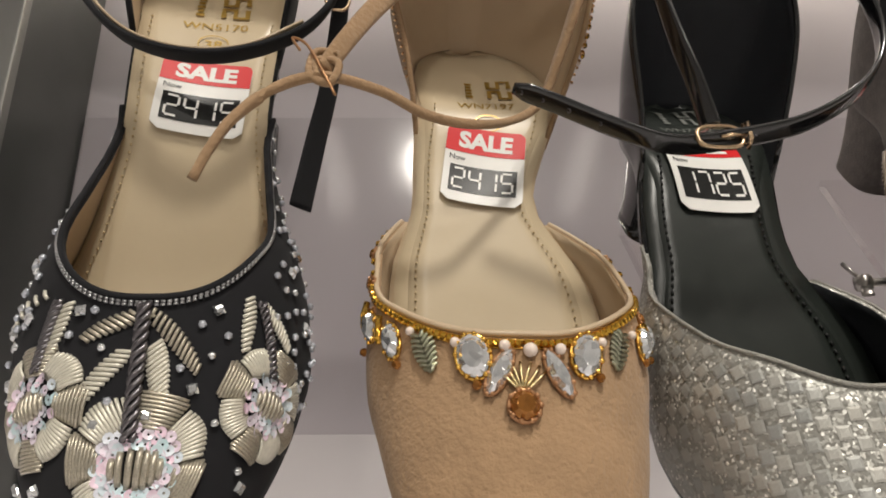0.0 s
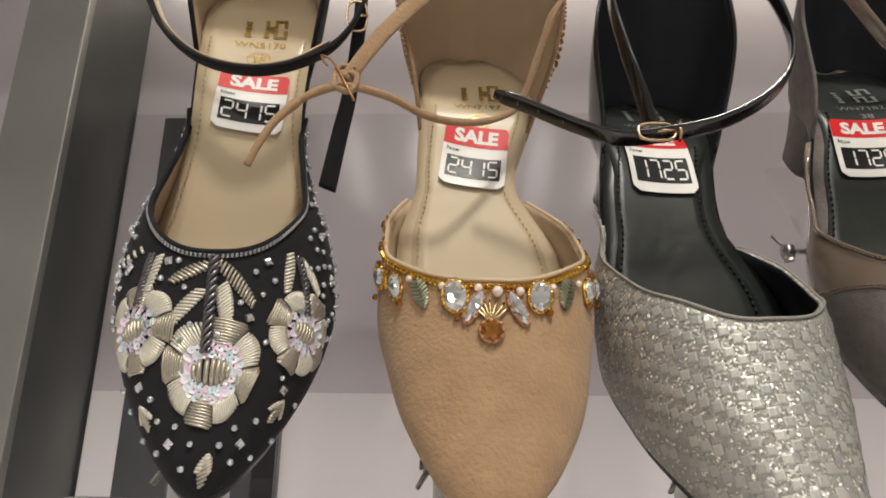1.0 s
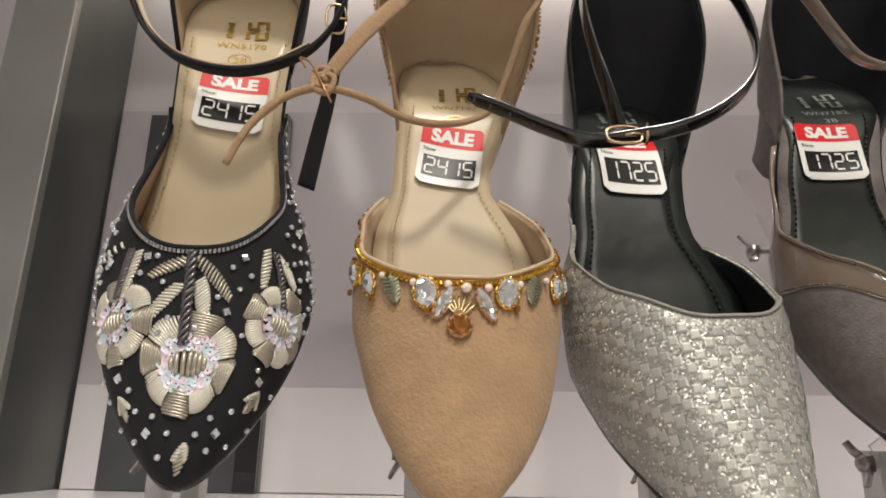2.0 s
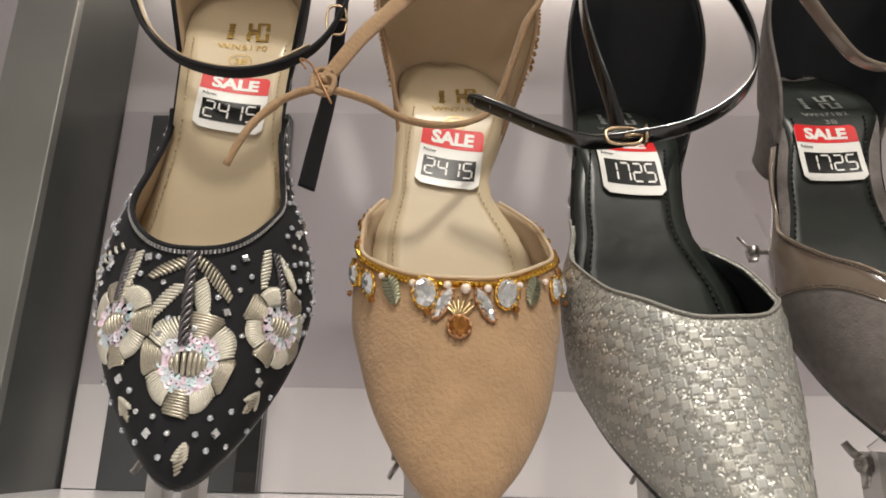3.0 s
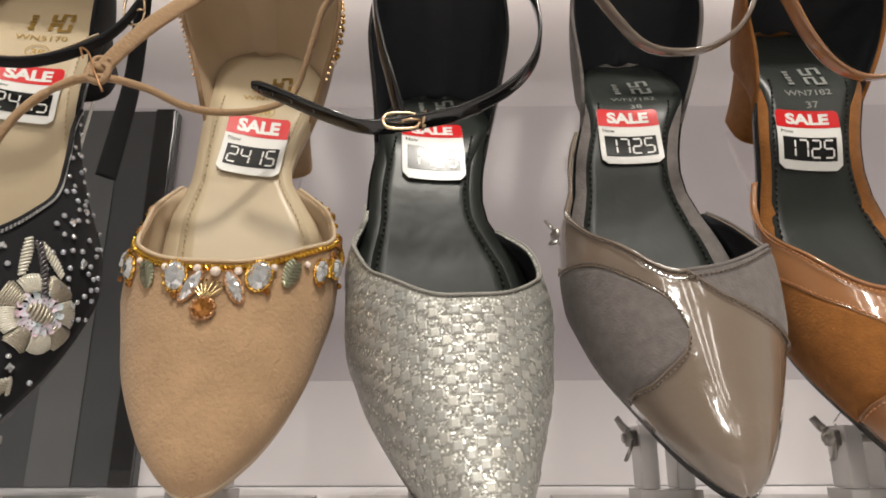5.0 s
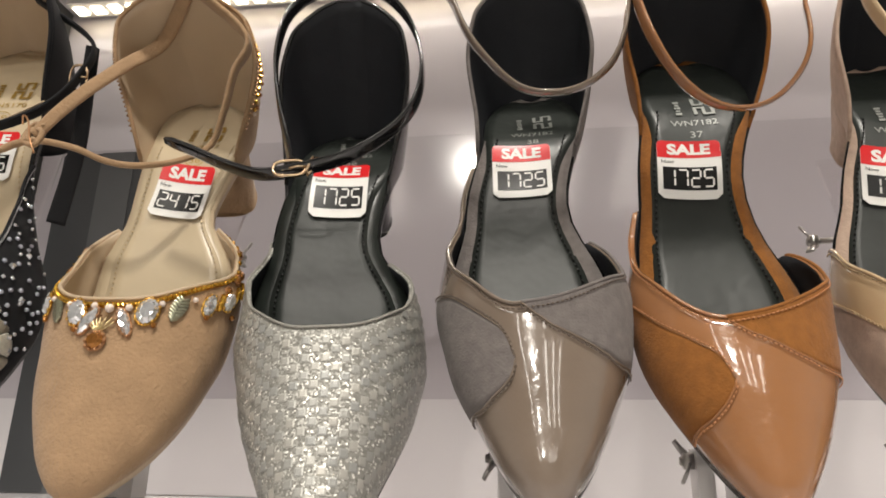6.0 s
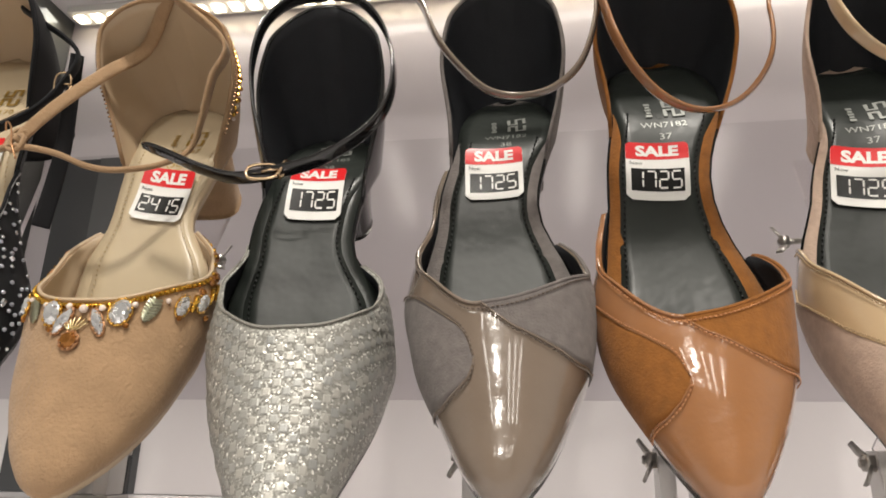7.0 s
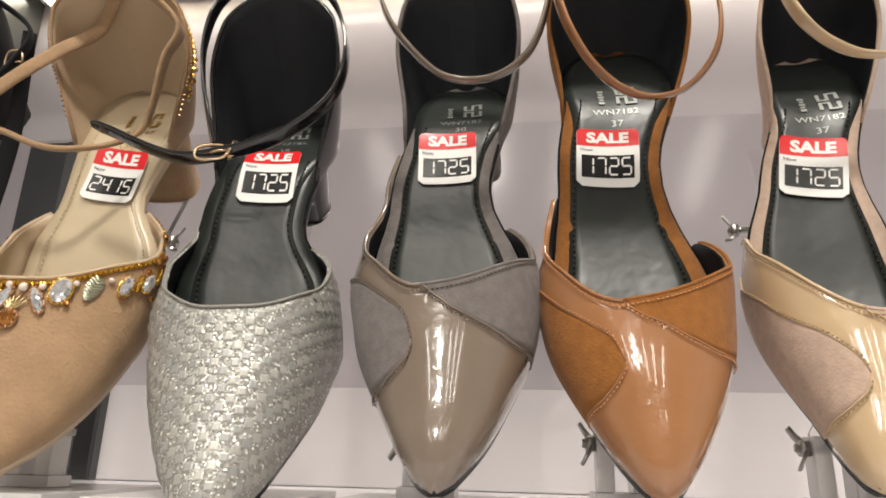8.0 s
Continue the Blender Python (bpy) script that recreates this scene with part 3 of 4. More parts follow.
def sock(l, mat, thread, parent, f=0.72, s0=0.03, pitch=0.0016, gap=0.0014, r=0.00042):
    """The inner sole panel with its two rows of stitches."""
    n, k = 40, 8
    rows = []
    for i in range(n + 1):
        s = s0 + (l.L - 0.005 - s0) * i / n
        g = f + (0.95 - f) * min(1.0, max(0.0, (s - 0.178) / 0.02))
        w = l.w(s) * g
        rows.append([Vector((w * x, s, l.h(s) + 0.0014 + 0.0022 * (g * x) ** 2 + 0.0009 - 0.0006 * x ** 6)) for x in [-1 + 2 * j / k for j in range(k + 1)]])
    solid(part("sock_panel", grid_mesh(rows), mat, parent), 0.0009)
    for side in (-1, 1):
        pts = [Vector((side * l.w(s) * (f - 0.07), s, l.h(s) + 0.0024 + 0.0022 * (f - 0.07) ** 2)) for s in [s0 + 0.01 + (0.186 - s0) * i / 60 for i in range(61)]]
        part("stitching", dashes(pts, [Vector((0, -0.5, 1)).normalized()] * 61, pitch, gap, r, 0.0002), thread, parent)


def topline(l, r, mat, parent, name="piping", lift=0.0002, n=60, back=0.0, u0=-0.95, u1=0.95):
    pts = [l.top(u, l.s_end(u) - back, lift) for u in [u0 + (u1 - u0) * i / n for i in range(n + 1)]]
    return part(name, tube(pts, r, r, n=6), mat, parent)


def strap(ctrl, w, t, mat, parent, name="ankle_strap", centre=None, n=60, label="", flat=1.0):
    pts = spline(ctrl, n)
    c = Vector(centre) if centre else sum(pts, Vector()) / len(pts)
    return part(name, tube(pts, w, t, [Vector((p.x - c.x, p.y - c.y, (p.z - c.z) * flat)).normalized() for p in pts], n=10), mat, parent, label)


def cup_top(l, a, up=0.0):
    """A strap's end at the top of the heel cup."""
    p = cup_point(l, a, 1.0)
    return Vector((p.x + l.c(p.y), p.y, p.z + up))


def buckle(m, rx, ry, r, mat, parent):
    pts = [m @ Vector((rx * math.copysign(abs(math.cos(a)) ** 0.7, math.cos(a)), ry * math.copysign(abs(math.sin(a)) ** 0.7, math.sin(a)), 0)) for a in [2 * math.pi * i / 28 for i in range(29)]]
    b = part("buckle", tube(pts, r, r, n=6), mat, parent, "small gold metal buckle")
    part("prong", tube([m @ Vector((0, -ry * 0.1, r)), m @ Vector((rx * 0.5, 0, r * 1.8)), m @ Vector((rx * 1.15, 0, r))], r * 0.8, r * 0.8, n=6), mat, b)
    return b


# ---- small pieces, shared ----
STONE_SQ = mesh_of("square_stone", gem(0.0020, 0.0020, 0.0014, 4), CRYSTAL, False)
BEAD_CLEAR = mesh_of("bead", ball(0.0013, 1, 0.85), BEADGLASS)
BEAD_SILVER = mesh_of("bead", ball(0.0012, 1, 0.9), CRYSTAL)
ring_bm = bmesh.new()
bmesh.ops.create_circle(ring_bm, segments=10, radius=0.00032)
inner_ring = list(ring_bm.verts)
outer_ring = [ring_bm.verts.new(v.co * 4.6 + Vector((0, 0, 0.00025))) for v in inner_ring]
for i in range(10):
    ring_bm.faces.new((inner_ring[i], inner_ring[(i + 1) % 10], outer_ring[(i + 1) % 10], outer_ring[i]))
SEQUIN = mesh_of("sequin", ring_bm, SEQUIN_MAT)
CHAIN_STONE = mesh_of("chain_stone", gem(0.00130, 0.00130, 0.0015, 8), GOLD_STONE, False)
OVAL = mesh_of("oval_stone", gem(0.0043, 0.0060, 0.0028, 14), CRYSTAL, False)
OVAL_RING = mesh_of("oval_setting", claw_ring(0.0046, 0.0063, 22, 0.0006), GOLD)
OVAL_SLIM = mesh_of("slim_stone", gem(0.0028, 0.0056, 0.0024, 12), CRYSTAL, False)
OVAL_SLIM_RING = mesh_of("slim_setting", claw_ring(0.0031, 0.0059, 18, 0.0005), GOLD)
MARQ = mesh_of("marquise_stone", marquise(0.0026, 0.0068, 0.0022), CRYSTAL, False)
MARQ_RING = mesh_of("marquise_setting", claw_ring(0.0026, 0.0069, 22, 0.0005), COPPER)
AMBER = mesh_of("amber_stone", gem(0.0038, 0.0038, 0.0030, 12), AMBER_GLASS, False)
AMBER_RING = mesh_of("amber_setting", claw_ring(0.0041, 0.0041, 20, 0.0006), COPPER)
AMBER_SMALL = mesh_of("small_amber", gem(0.0014, 0.0014, 0.0016, 8), AMBER_GLASS, False)
RIM_STONE = mesh_of("rim_stone", gem(0.00075, 0.00075, 0.0009, 6), RIM_GOLD, False)
PEARL = mesh_of("pearl", ball(0.0016, 2), PEARL_MAT)
PEARL_SMALL = mesh_of("pearl", ball(0.0012, 1), PEARL_MAT)
WOVEN = mesh_of("woven_square", gem(0.00248, 0.00248, 0.00022, 4), WOVEN_MAT, False)
for v in WOVEN.vertices:
    v.co = Matrix.Rotation(radians(45), 3, "Z") @ v.co


# ---- stands ----
def stand(at, l, wide, bolt_side=0):
    """A clear acrylic shoe stand: slab, foot, hinge bolt and leaning plate under the sole."""
    x, y, z, tilt, yaw, roll = at
    m = pose(x, y, z, 0, 0, yaw) @ pose(0, 0, 0, tilt, roll, 0)
    root = new("shoe_stand")
    tagged(root, "clear acrylic slanted shoe stand with metal wing bolt", "shoe stand", "stands under the shoes")
    foot = m @ Vector((0, 0.045, -0.012))
    fx, fy = foot.x - 0.010, max(foot.y, 0.222)
    root.matrix_world = pose(fx, fy, SHELF, 0, 0, yaw * 0.5)
    inv = root.matrix_world.inverted()
    part("base_slab", box((-0.039, -0.048, 0.0003), (0.039, 0.055, 0.0065), 0.0008), ACRYLIC_MILKY, root, smooth=False)
    part("foot_block", box((-0.0125, -0.006, 0.0068), (0.0125, 0.012, 0.0118), 0.0006), ACRYLIC_MILKY, root, smooth=False)
    for sx in (-0.0105, 0.0035):
        part("cheek", box((sx, -0.004, 0.012), (sx + 0.007, 0.010, 0.0365), 0.0008), ACRYLIC_MILKY, root, smooth=False)
    # leaning plate, in the sole's plane
    lo, hi = 0.05, 0.215
    pm = inv @ m
    rows = []
    for f in range(13):
        s = lo + (hi - lo) * f / 12
        hw = wide + 0.003 * f / 12
        rise = (l.heel * l.cut + 0.0035) * max(0.0, (s - 0.085) / 0.125)
        rows.append([pm @ Vector((q, s, zz)) for q, zz in ((-hw, -0.0042 + rise), (hw, -0.0042 + rise), (hw, -0.0082 + rise), (-hw, -0.0082 + rise))])
    bm = grid_mesh(rows, closed=True)
    bm.verts.ensure_lookup_table()
    bm.faces.new([bm.verts[i] for i in (3, 2, 1, 0)])
    bm.faces.new([bm.verts[48 + i] for i in range(4)])
    part("leaning_plate", bm, ACRYLIC, root, smooth=False)
    bottom = pm @ Vector((0, lo, -0.006))
    arm = [Vector((0, 0.003, 0.03)), Vector((0, 0.004, 0.036)), bottom + Vector((0, 0.004, 0.004))]
    for sx in (-0.006, 0.006):
        part("arm", tube([p + Vector((sx, 0, 0)) for p in arm], 0.0022, 0.004, n=6), ACRYLIC, root, smooth=False)
    # upper bolt with its wing nut at one side
    if bolt_side:
        k, cx, sb, zb = bolt_side, l.c(0.148), 0.148, l.h(0.152) - 0.021
        upper = part("bolt", tube([pm @ Vector((cx, sb, zb)), pm @ Vector((cx + k * 0.037, sb, zb))], 0.0015, 0.0015, n=10), STEEL, root)
        part("wing_nut", tube([pm @ Vector((cx + k * 0.036, sb, zb)), pm @ Vector((cx + k * 0.032, sb, zb))], 0.0032, 0.0032, n=12), STEEL, upper)
        for q in (-1, 1):
            wing = [pm @ Vector((cx + k * (0.034 + 0.002 * i), sb + q * (0.002 + 0.0038 * i), zb + 0.001 * i)) for i in range(3)]
            part("wing", tube(wing, 0.0022, 0.0008, n=8), STEEL, upper)
    # hinge bolt and wing nut
    bz, by = 0.0315, 0.002
    bolt = part("bolt", tube([Vector((-0.016, by, bz)), Vector((0.016, by, bz))], 0.0017, 0.0017, n=10), STEEL, root)
    for i in range(7):
        xx = -0.0155 + 0.0007 * i
        pts = [Vector((xx, by + 0.0019 * math.cos(a), bz + 0.0019 * math.sin(a))) for a in [2 * math.pi * j / 10 for j in range(11)]]
        part("thread", tube(pts, 0.00025, 0.00025, n=4), STEEL, bolt)
    nut = part("wing_nut", tube([Vector((-0.0145, by, bz)), Vector((-0.0105, by, bz))], 0.0034, 0.0034, n=12), STEEL, root)
    for q in (-1, 1):
        wing = [Vector((-0.0125, by + q * 0.002, bz + q * 0.002)), Vector((-0.0145, by + q * 0.0045, bz + q * 0.005)), Vector((-0.0165, by + q * 0.0055, bz + q * 0.0085))]
        part("wing", tube(wing, 0.0024, 0.0008, [Vector((1, 0, 0))] * 3, n=8), STEEL, nut)
    return root


# ---- the shoes ----
FIT = {
    "black": dict(at=(-0.0769, 0.1843, 1.0154, 64.38, 10.52, -1.69), throat=0.0761, side=0.1456, side_r=0.1442, low=-0.014, heel=0.0542, ball=0.0423, curve=0.0068, toe=1.05, widen=(0.0, -0.0059)),
    "nude": dict(at=(0.0232, 0.1793, 1.0063, 57.12, 5.18, -0.76), throat=0.0743, side=0.11, side_r=0.1101, low=0.042, bend=2.62, bend_r=1.97, corner=0.0378, belly=0.155, heel=0.0452, ball=0.0385, toe=1.162, fore=0.966, tall=0.0487,
        waist=0.0232, seat=0.0274, widen=(0.0017, 0.0012), rise=(-0.0011, -0.0012, -0.0049, 0.0), curve=0.0006, sway=(-0.0014, 0.0004, -0.0051, 0.0021, -0.0045), cup_wide=0.599, cup_tall=0.0743, cup_lean=0.0093, cut=0.0),
    "silver": dict(at=(0.1222, 0.1681, 0.989, 49.12, 7.52, -3.42), throat=0.0762, side=0.1362, side_r=0.1228, low=-0.02, bend=2.15, bend_r=2.76, corner=0.023, belly=0.009, heel=0.0587, ball=0.0401, toe=0.991, fore=0.952, tall=0.0546,
        waist=0.0283, seat=0.0282, widen=(0.0051, 0.0044), rise=(-0.0006, -0.0021, -0.0032, -0.0004), curve=0.0058, sway=(0.0021, -0.0006, -0.0068, 0.0001, 0.0027), cup_wide=0.31, cup_tall=0.0800, cup_lean=-0.007),
    "grey": dict(at=(0.2091, 0.1768, 1.0058, 53.35, 0.73, -2.7), throat=0.0702, side=0.1462, side_r=0.105, low=-0.095, bend=1.87, bend_r=2.12, corner=0.036, belly=0.075, heel=0.0518, ball=0.0396, toe=0.94, fore=0.962, tall=0.0529,
        waist=0.0273, seat=0.0265, widen=(0.004, 0.0019), rise=(-0.0021, -0.0075, -0.0055, -0.0008), curve=0.009, sway=(-0.0014, -0.0013, -0.0064, 0.002, 0.0009), cup_wide=0.358, cup_tall=0.0689, cup_lean=-0.0095),
    "tan": dict(at=(0.2921, 0.1882, 1.0053, 59.34, 1.06, -2.43), throat=0.0688, side=0.1198, side_r=0.0964, low=-0.122, bend=1.72, bend_r=1.86, corner=0.029, belly=0.12, heel=0.0542, ball=0.0382, toe=0.97, fore=0.991, tall=0.0441,
        waist=0.0258, seat=0.028, widen=(0.0026, -0.0019), rise=(0.0015, -0.0073, -0.0015, -0.0005), curve=0.0146, sway=(-0.0019, 0.0007, -0.0059, -0.0009, -0.0079), cup_wide=0.355, cup_tall=0.0596, cup_lean=0.0053),
    "cream": dict(at=(0.3743, 0.1914, 1.0101, 57.64, -7.68, -0.81), throat=0.0592, side=0.1128, side_r=0.112, low=0.054, bend=1.64, bend_r=2.2, corner=0.0132, belly=0.019, heel=0.0464, ball=0.0356, toe=0.985, fore=0.968, tall=0.0461,
        waist=0.0235, seat=0.0221, widen=(0.0022, -0.0008), rise=(-0.0005, -0.0019, -0.003, -0.0001), curve=0.02, sway=(-0.007, -0.002, -0.0034, 0.0019, -0.0064), cup_wide=0.354, cup_tall=0.0618, cup_lean=0.0061),
}
LAST = {k: Last(**{a: b for a, b in v.items() if a != "at"}) for k, v in FIT.items()}
AT = {k: v["at"] for k, v in FIT.items()}


def black_shoe():
    l = LAST["black"]
    ob = shoe("embroidered_shoe", l, AT["black"], "black velvet pointed shoe with silver bead embroidery and ankle strap", BLACK_VELVET, BEIGE, BEIGE_BED, BLACK, BLACK_VELVET)
    sock(l, BEIGE_BED, BEIGE_THREAD, ob, 0.86, 0.035, 0.0008, 0.0020, 0.0003)
    topline(l, 0.0010, BLACK_VELVET, ob, "black_edge", 0.0002, 60, -0.0002)
    us = [-0.97 + 1.94 * i / 160 for i in range(161)]
    for back in (0.0010, 0.0018):
        pts = [l.top(u, l.s_end(u) - back, 0.0005) for u in us]
        part("silver_cord_edge", dashes(pts, [l.normal(u, l.s_end(u) - back) for u in us], 0.0011, 0.0005, 0.0003), SILVER_CORD, ob)
    price_sticker(l, 0.1619, 0.0009, -5.9, "2415", ob)
    sole_print(l, "WN5170", "38", GOLD_INK, ob, 0.193, 0.184, 0.001, True)
    loop = [(-0.0508, 0.2239, 0.0778), (-0.0433, 0.2018, 0.0733), (-0.034, 0.1825, 0.0707), (-0.0183, 0.1656, 0.0693), (0.0016, 0.1571, 0.0704), (0.02, 0.1607, 0.0714), (0.0374, 0.1753, 0.0729), (0.0481, 0.1962, 0.0771), (0.0514, 0.2191, 0.0852)]
    strap([(-0.0300, 0.236, 0.095), *loop, (0.020, 0.238, 0.1)], 0.0034, 0.0011, BLACK_VELVET, ob, centre=(0, 0.21, 0.09))
    strap([(p[0] * 0.96, p[1] + 0.002, p[2] + 0.0003) for p in loop[:7]], 0.0026, 0.0006, BEIGE, ob, "strap_lining", centre=(0, 0.21, 0.09))
    strap([(0.0508, 0.2186, 0.0826), (0.0492, 0.1973, 0.0677), (0.0461, 0.176, 0.0502), (0.0416, 0.1586, 0.0366), (0.0368, 0.1373, 0.0233)], lambda f: 0.0036 + 0.0012 * f, 0.001, BLACK_VELVET, ob, "strap_end", centre=(0.1, 0.16, 0.12))
    buckle(Matrix.Translation(Vector(loop[7])) @ Matrix.Rotation(radians(30), 4, "X"), 0.0045, 0.0075, 0.0006, BUCKLE_GOLD, ob)

    # embroidery
    def bullion(f, a, b, r, bow=0.0):
        pts = []
        for i in range(5):
            q = i / 4
            pts.append(f(a[0] + (b[0] - a[0]) * q, a[1] + (b[1] - a[1]) * q, r * 0.6 + bow * math.sin(math.pi * q)))
        return tube_rows(pts, r, r, n=6)

    def add_rows(bm, rows):
        vs = [[bm.verts.new(p) for p in r] for r in rows]
        n = len(vs[0])
        for a, b in zip(vs, vs[1:]):
            for i in range(n):
                bm.faces.new((a[i], a[(i + 1) % n], b[(i + 1) % n], b[i]))
        bm.faces.new(vs[0][::-1])
        bm.faces.new(vs[-1])

    def flower(u, s, size, petals, mats, inner=True, flat=1.0):
        f = sheet_map(l, u, s)
        fl = None
        for k in range(petals):
            a = 2 * math.pi * (k + 0.5) / petals + 0.2
            bm = bmesh.new()
            d, e = Vector((math.cos(a), math.sin(a))), Vector((-math.sin(a), math.cos(a)))
            fat = k % 2
            if fat:
                for j in range(9):
                    rr = size * (0.54 + 0.058 * j)
                    ww = size * (0.21 + 0.022 * j - (0.06 if j == 8 else 0))
                    add_rows(bm, bullion(f, d * rr - e * ww, d * rr + e * ww, 0.00046, 0.0009))
            else:
                n = 11
                for j in range(n):
                    q = (j - (n - 1) / 2) / ((n - 1) / 2)
                    pa, pb = d * 0.52 * size + e * 0.21 * size * q, d * size * (1.04 - 0.12 * q * q) + e * 0.33 * size * q
                    add_rows(bm, bullion(f, pa, pb, 0.00050, 0.0008))
            if fl is None:
                fl = new("embroidered_flower")
                fl.parent = ob
            part("petal", bm, mats[fat], fl)
        bm = bmesh.new()
        n = 7
        for j in range(n):
            q = (j - 3) / 3
            hh = 0.33 * size * math.sqrt(max(0.05, 1 - q * q * 0.8))
            add_rows(bm, bullion(f, (0.30 * size * q, -hh * 0.8), (0.30 * size * q, hh * 0.8), 0.05 * size, 0.0010))
        part("flower_centre", bm, ANTIQUE, fl)
        rnd = random.Random(int(1000 * (u + 2)))
        many = 66 if inner else 42
        for k in range(many):
            a = 2 * math.pi * k / many * 3
            rr = size * (0.33, 0.43, 0.54)[k % 3] + rnd.uniform(-1, 1) * 0.0004
            p = f(rr * math.cos(a), rr * math.sin(a), 0.0008 + 0.0004 * rnd.random())
            m = at_surface(l, max(-0.97, min(0.97, u)), s)
            m.translation = p
            place("sequin", SEQUIN, m @ Matrix.Rotation(rnd.uniform(-0.25, 0.25), 4, "X") @ Matrix.Rotation(rnd.uniform(-0.25, 0.25), 4, "Y"), fl)

    def leaf(a, b, width, mat, n=11):
        bm = bmesh.new()
        f = sheet_map(l, (a[0] + b[0]) / 2, (a[1] + b[1]) / 2)
        g = sheet_map(l, (a[0] + b[0]) / 2, (a[1] + b[1]) / 2)
        # the leaf's ends in metres on the sheet
        pa, pb, mid = l.top(*a), l.top(*b), f(0, 0)
        ex, ey = (f(0.001, 0) - mid).normalized(), (f(0, 0.001) - mid).normalized()
        A, B = Vector(((pa - mid).dot(ex), (pa - mid).dot(ey))), Vector(((pb - mid).dot(ex), (pb - mid).dot(ey)))
        d = (B - A).normalized()
        e = Vector((-d.y, d.x))
        for j in range(n):
            q = j / (n - 1)
            c = A.lerp(B, q)
            hw = width * (0.45 + 0.55 * math.sin(math.pi * (0.15 + 0.75 * q)))
            add_rows(bm, bullion(g, c - e * hw + d * hw * 0.6, c + e * hw - d * hw * 0.6, 0.00052, 0.0003))
        part("embroidered_leaf", bm, mat, ob)

    def stem(a, b, r, mat):
        n = 40
        for ph in (0, 2.09, 4.19):
            pts = []
            for i in range(n + 1):
                q = i / n
                u, s = a[0] + (b[0] - a[0]) * q, a[1] + (b[1] - a[1]) * q
                fr = at_surface(l, u, s)
                w = ph + q * 26
                pts.append(fr @ Vector((math.cos(w) * r, 0, r + math.sin(w) * r * 0.8)))
            part("embroidered_stem", tube(pts, r * 0.62, r * 0.62, n=6), mat, ob)

    flower(0.034, 0.0354, 0.0180, 8, [PALE_BULLION, ANTIQUE])
    flower(-0.489, 0.0531, 0.0152, 8, [PALE_BULLION, ANTIQUE], False)
    flower(0.612, 0.0552, 0.0148, 8, [PALE_BULLION, ANTIQUE], False)
    stem((-0.006, 0.0747), (-0.005, 0.0413), 0.0013, GUNMETAL)
    stem((-0.318, 0.0775), (-0.432, 0.0611), 0.0010, GUNMETAL)
    stem((0.419, 0.0797), (0.576, 0.0617), 0.0010, GUNMETAL)
    leaf((-0.016, 0.0726), (-0.208, 0.0666), 0.0022, ANTIQUE, 11)
    leaf((0.021, 0.0721), (0.202, 0.0587), 0.0023, ANTIQUE, 13)
    leaf((-0.053, 0.0628), (-0.22, 0.0508), 0.0024, PALE_BULLION, 12)
    leaf((0.029, 0.0642), (0.082, 0.0503), 0.0027, PALE_BULLION, 13)
    leaf((-0.358, 0.077), (-1, 0.0878), 0.002, PALE_BULLION, 11)
    leaf((-0.287, 0.0761), (-0.377, 0.0638), 0.002, PALE_BULLION, 11)
    leaf((0.378, 0.0796), (0.383, 0.0662), 0.0019, PALE_BULLION, 11)
    leaf((0.462, 0.0782), (0.626, 0.0727), 0.0019, PALE_BULLION, 11)
    for u, s in ((0.113, 0.0059), (-0.605, 0.0238), (0.715, 0.0275)):
        leaf((u, s + 0.0035), (u, s - 0.0025), 0.0018, ANTIQUE, 7)
        leaf((u - 0.10, s + 0.0005), (u, s + 0.0045), 0.0009, PALE_BULLION, 6)
        leaf((u + 0.10, s + 0.0005), (u, s + 0.0045), 0.0009, PALE_BULLION, 6)
    for u, s in ((0.233, 0.0746), (0.189, 0.0537), (0.034, 0.047), (-0.138, 0.0454), (-0.535, 0.0342), (-0.822, 0.0391), (-0.352, 0.0145), (0.485, 0.0151), (0.645, 0.0348), (-0.648, 0.0764), (-0.501, 0.0766), (-0.223, 0.074), (0.758, 0.0823), (0.80, 0.065), (-0.84, 0.068), (0.62, 0.095), (-0.66, 0.098), (0.76, 0.106), (-0.78, 0.112)):
        place("square_stone", STONE_SQ, at_surface(l, u, s, 0.0003, random.uniform(0, 90)), ob)
    spots = [(-0.266, 0.0682), (-0.165, 0.0736), (-0.129, 0.0639), (-0.09, 0.0506), (0.125, 0.0586), (0.239, 0.0626), (0.292, 0.0684), (0.178, 0.0702), (0.327, 0.0466), (0.645, 0.068), (-0.944, 0.0791), (-0.878, 0.0805), (-0.437, 0.0291), (-0.85, 0.0315), (-0.22, 0.0191), (0.322, 0.0189), (0.525, 0.0227), (-0.073, 0.0136), (0.223, 0.0134), (0.501, 0.0098), (0.793, 0.0136), (-0.254, 0.0072), (0.935, 0.0218), (-0.419, 0.0219), (-0.847, 0.0208), (-0.628, 0.0137), (0.571, 0.0378), (0.911, 0.0348)]
    rnd = random.Random(5)
    while len(spots) < 128:
        u = rnd.choice((-1, 1)) * rnd.uniform(0.5, 0.97)
        s = rnd.uniform(0.05, l.s_end(u) - 0.006)
        if min((abs(a - u) * 0.06) ** 2 + (b - s) ** 2 for a, b in spots) > 0.0036 ** 2 and (abs(abs(u) - 0.57) * 0.06) ** 2 + (s - 0.055) ** 2 > 0.0150 ** 2 and s > 0.06:
            spots.append((u, s))
    for i, (u, s) in enumerate(spots):
        place("bead", (BEAD_CLEAR, BEAD_CLEAR, BEAD_SILVER)[i % 3], at_surface(l, u, s, 0.0007, 20 * i), ob)
    swing(ob, l)
    return ob


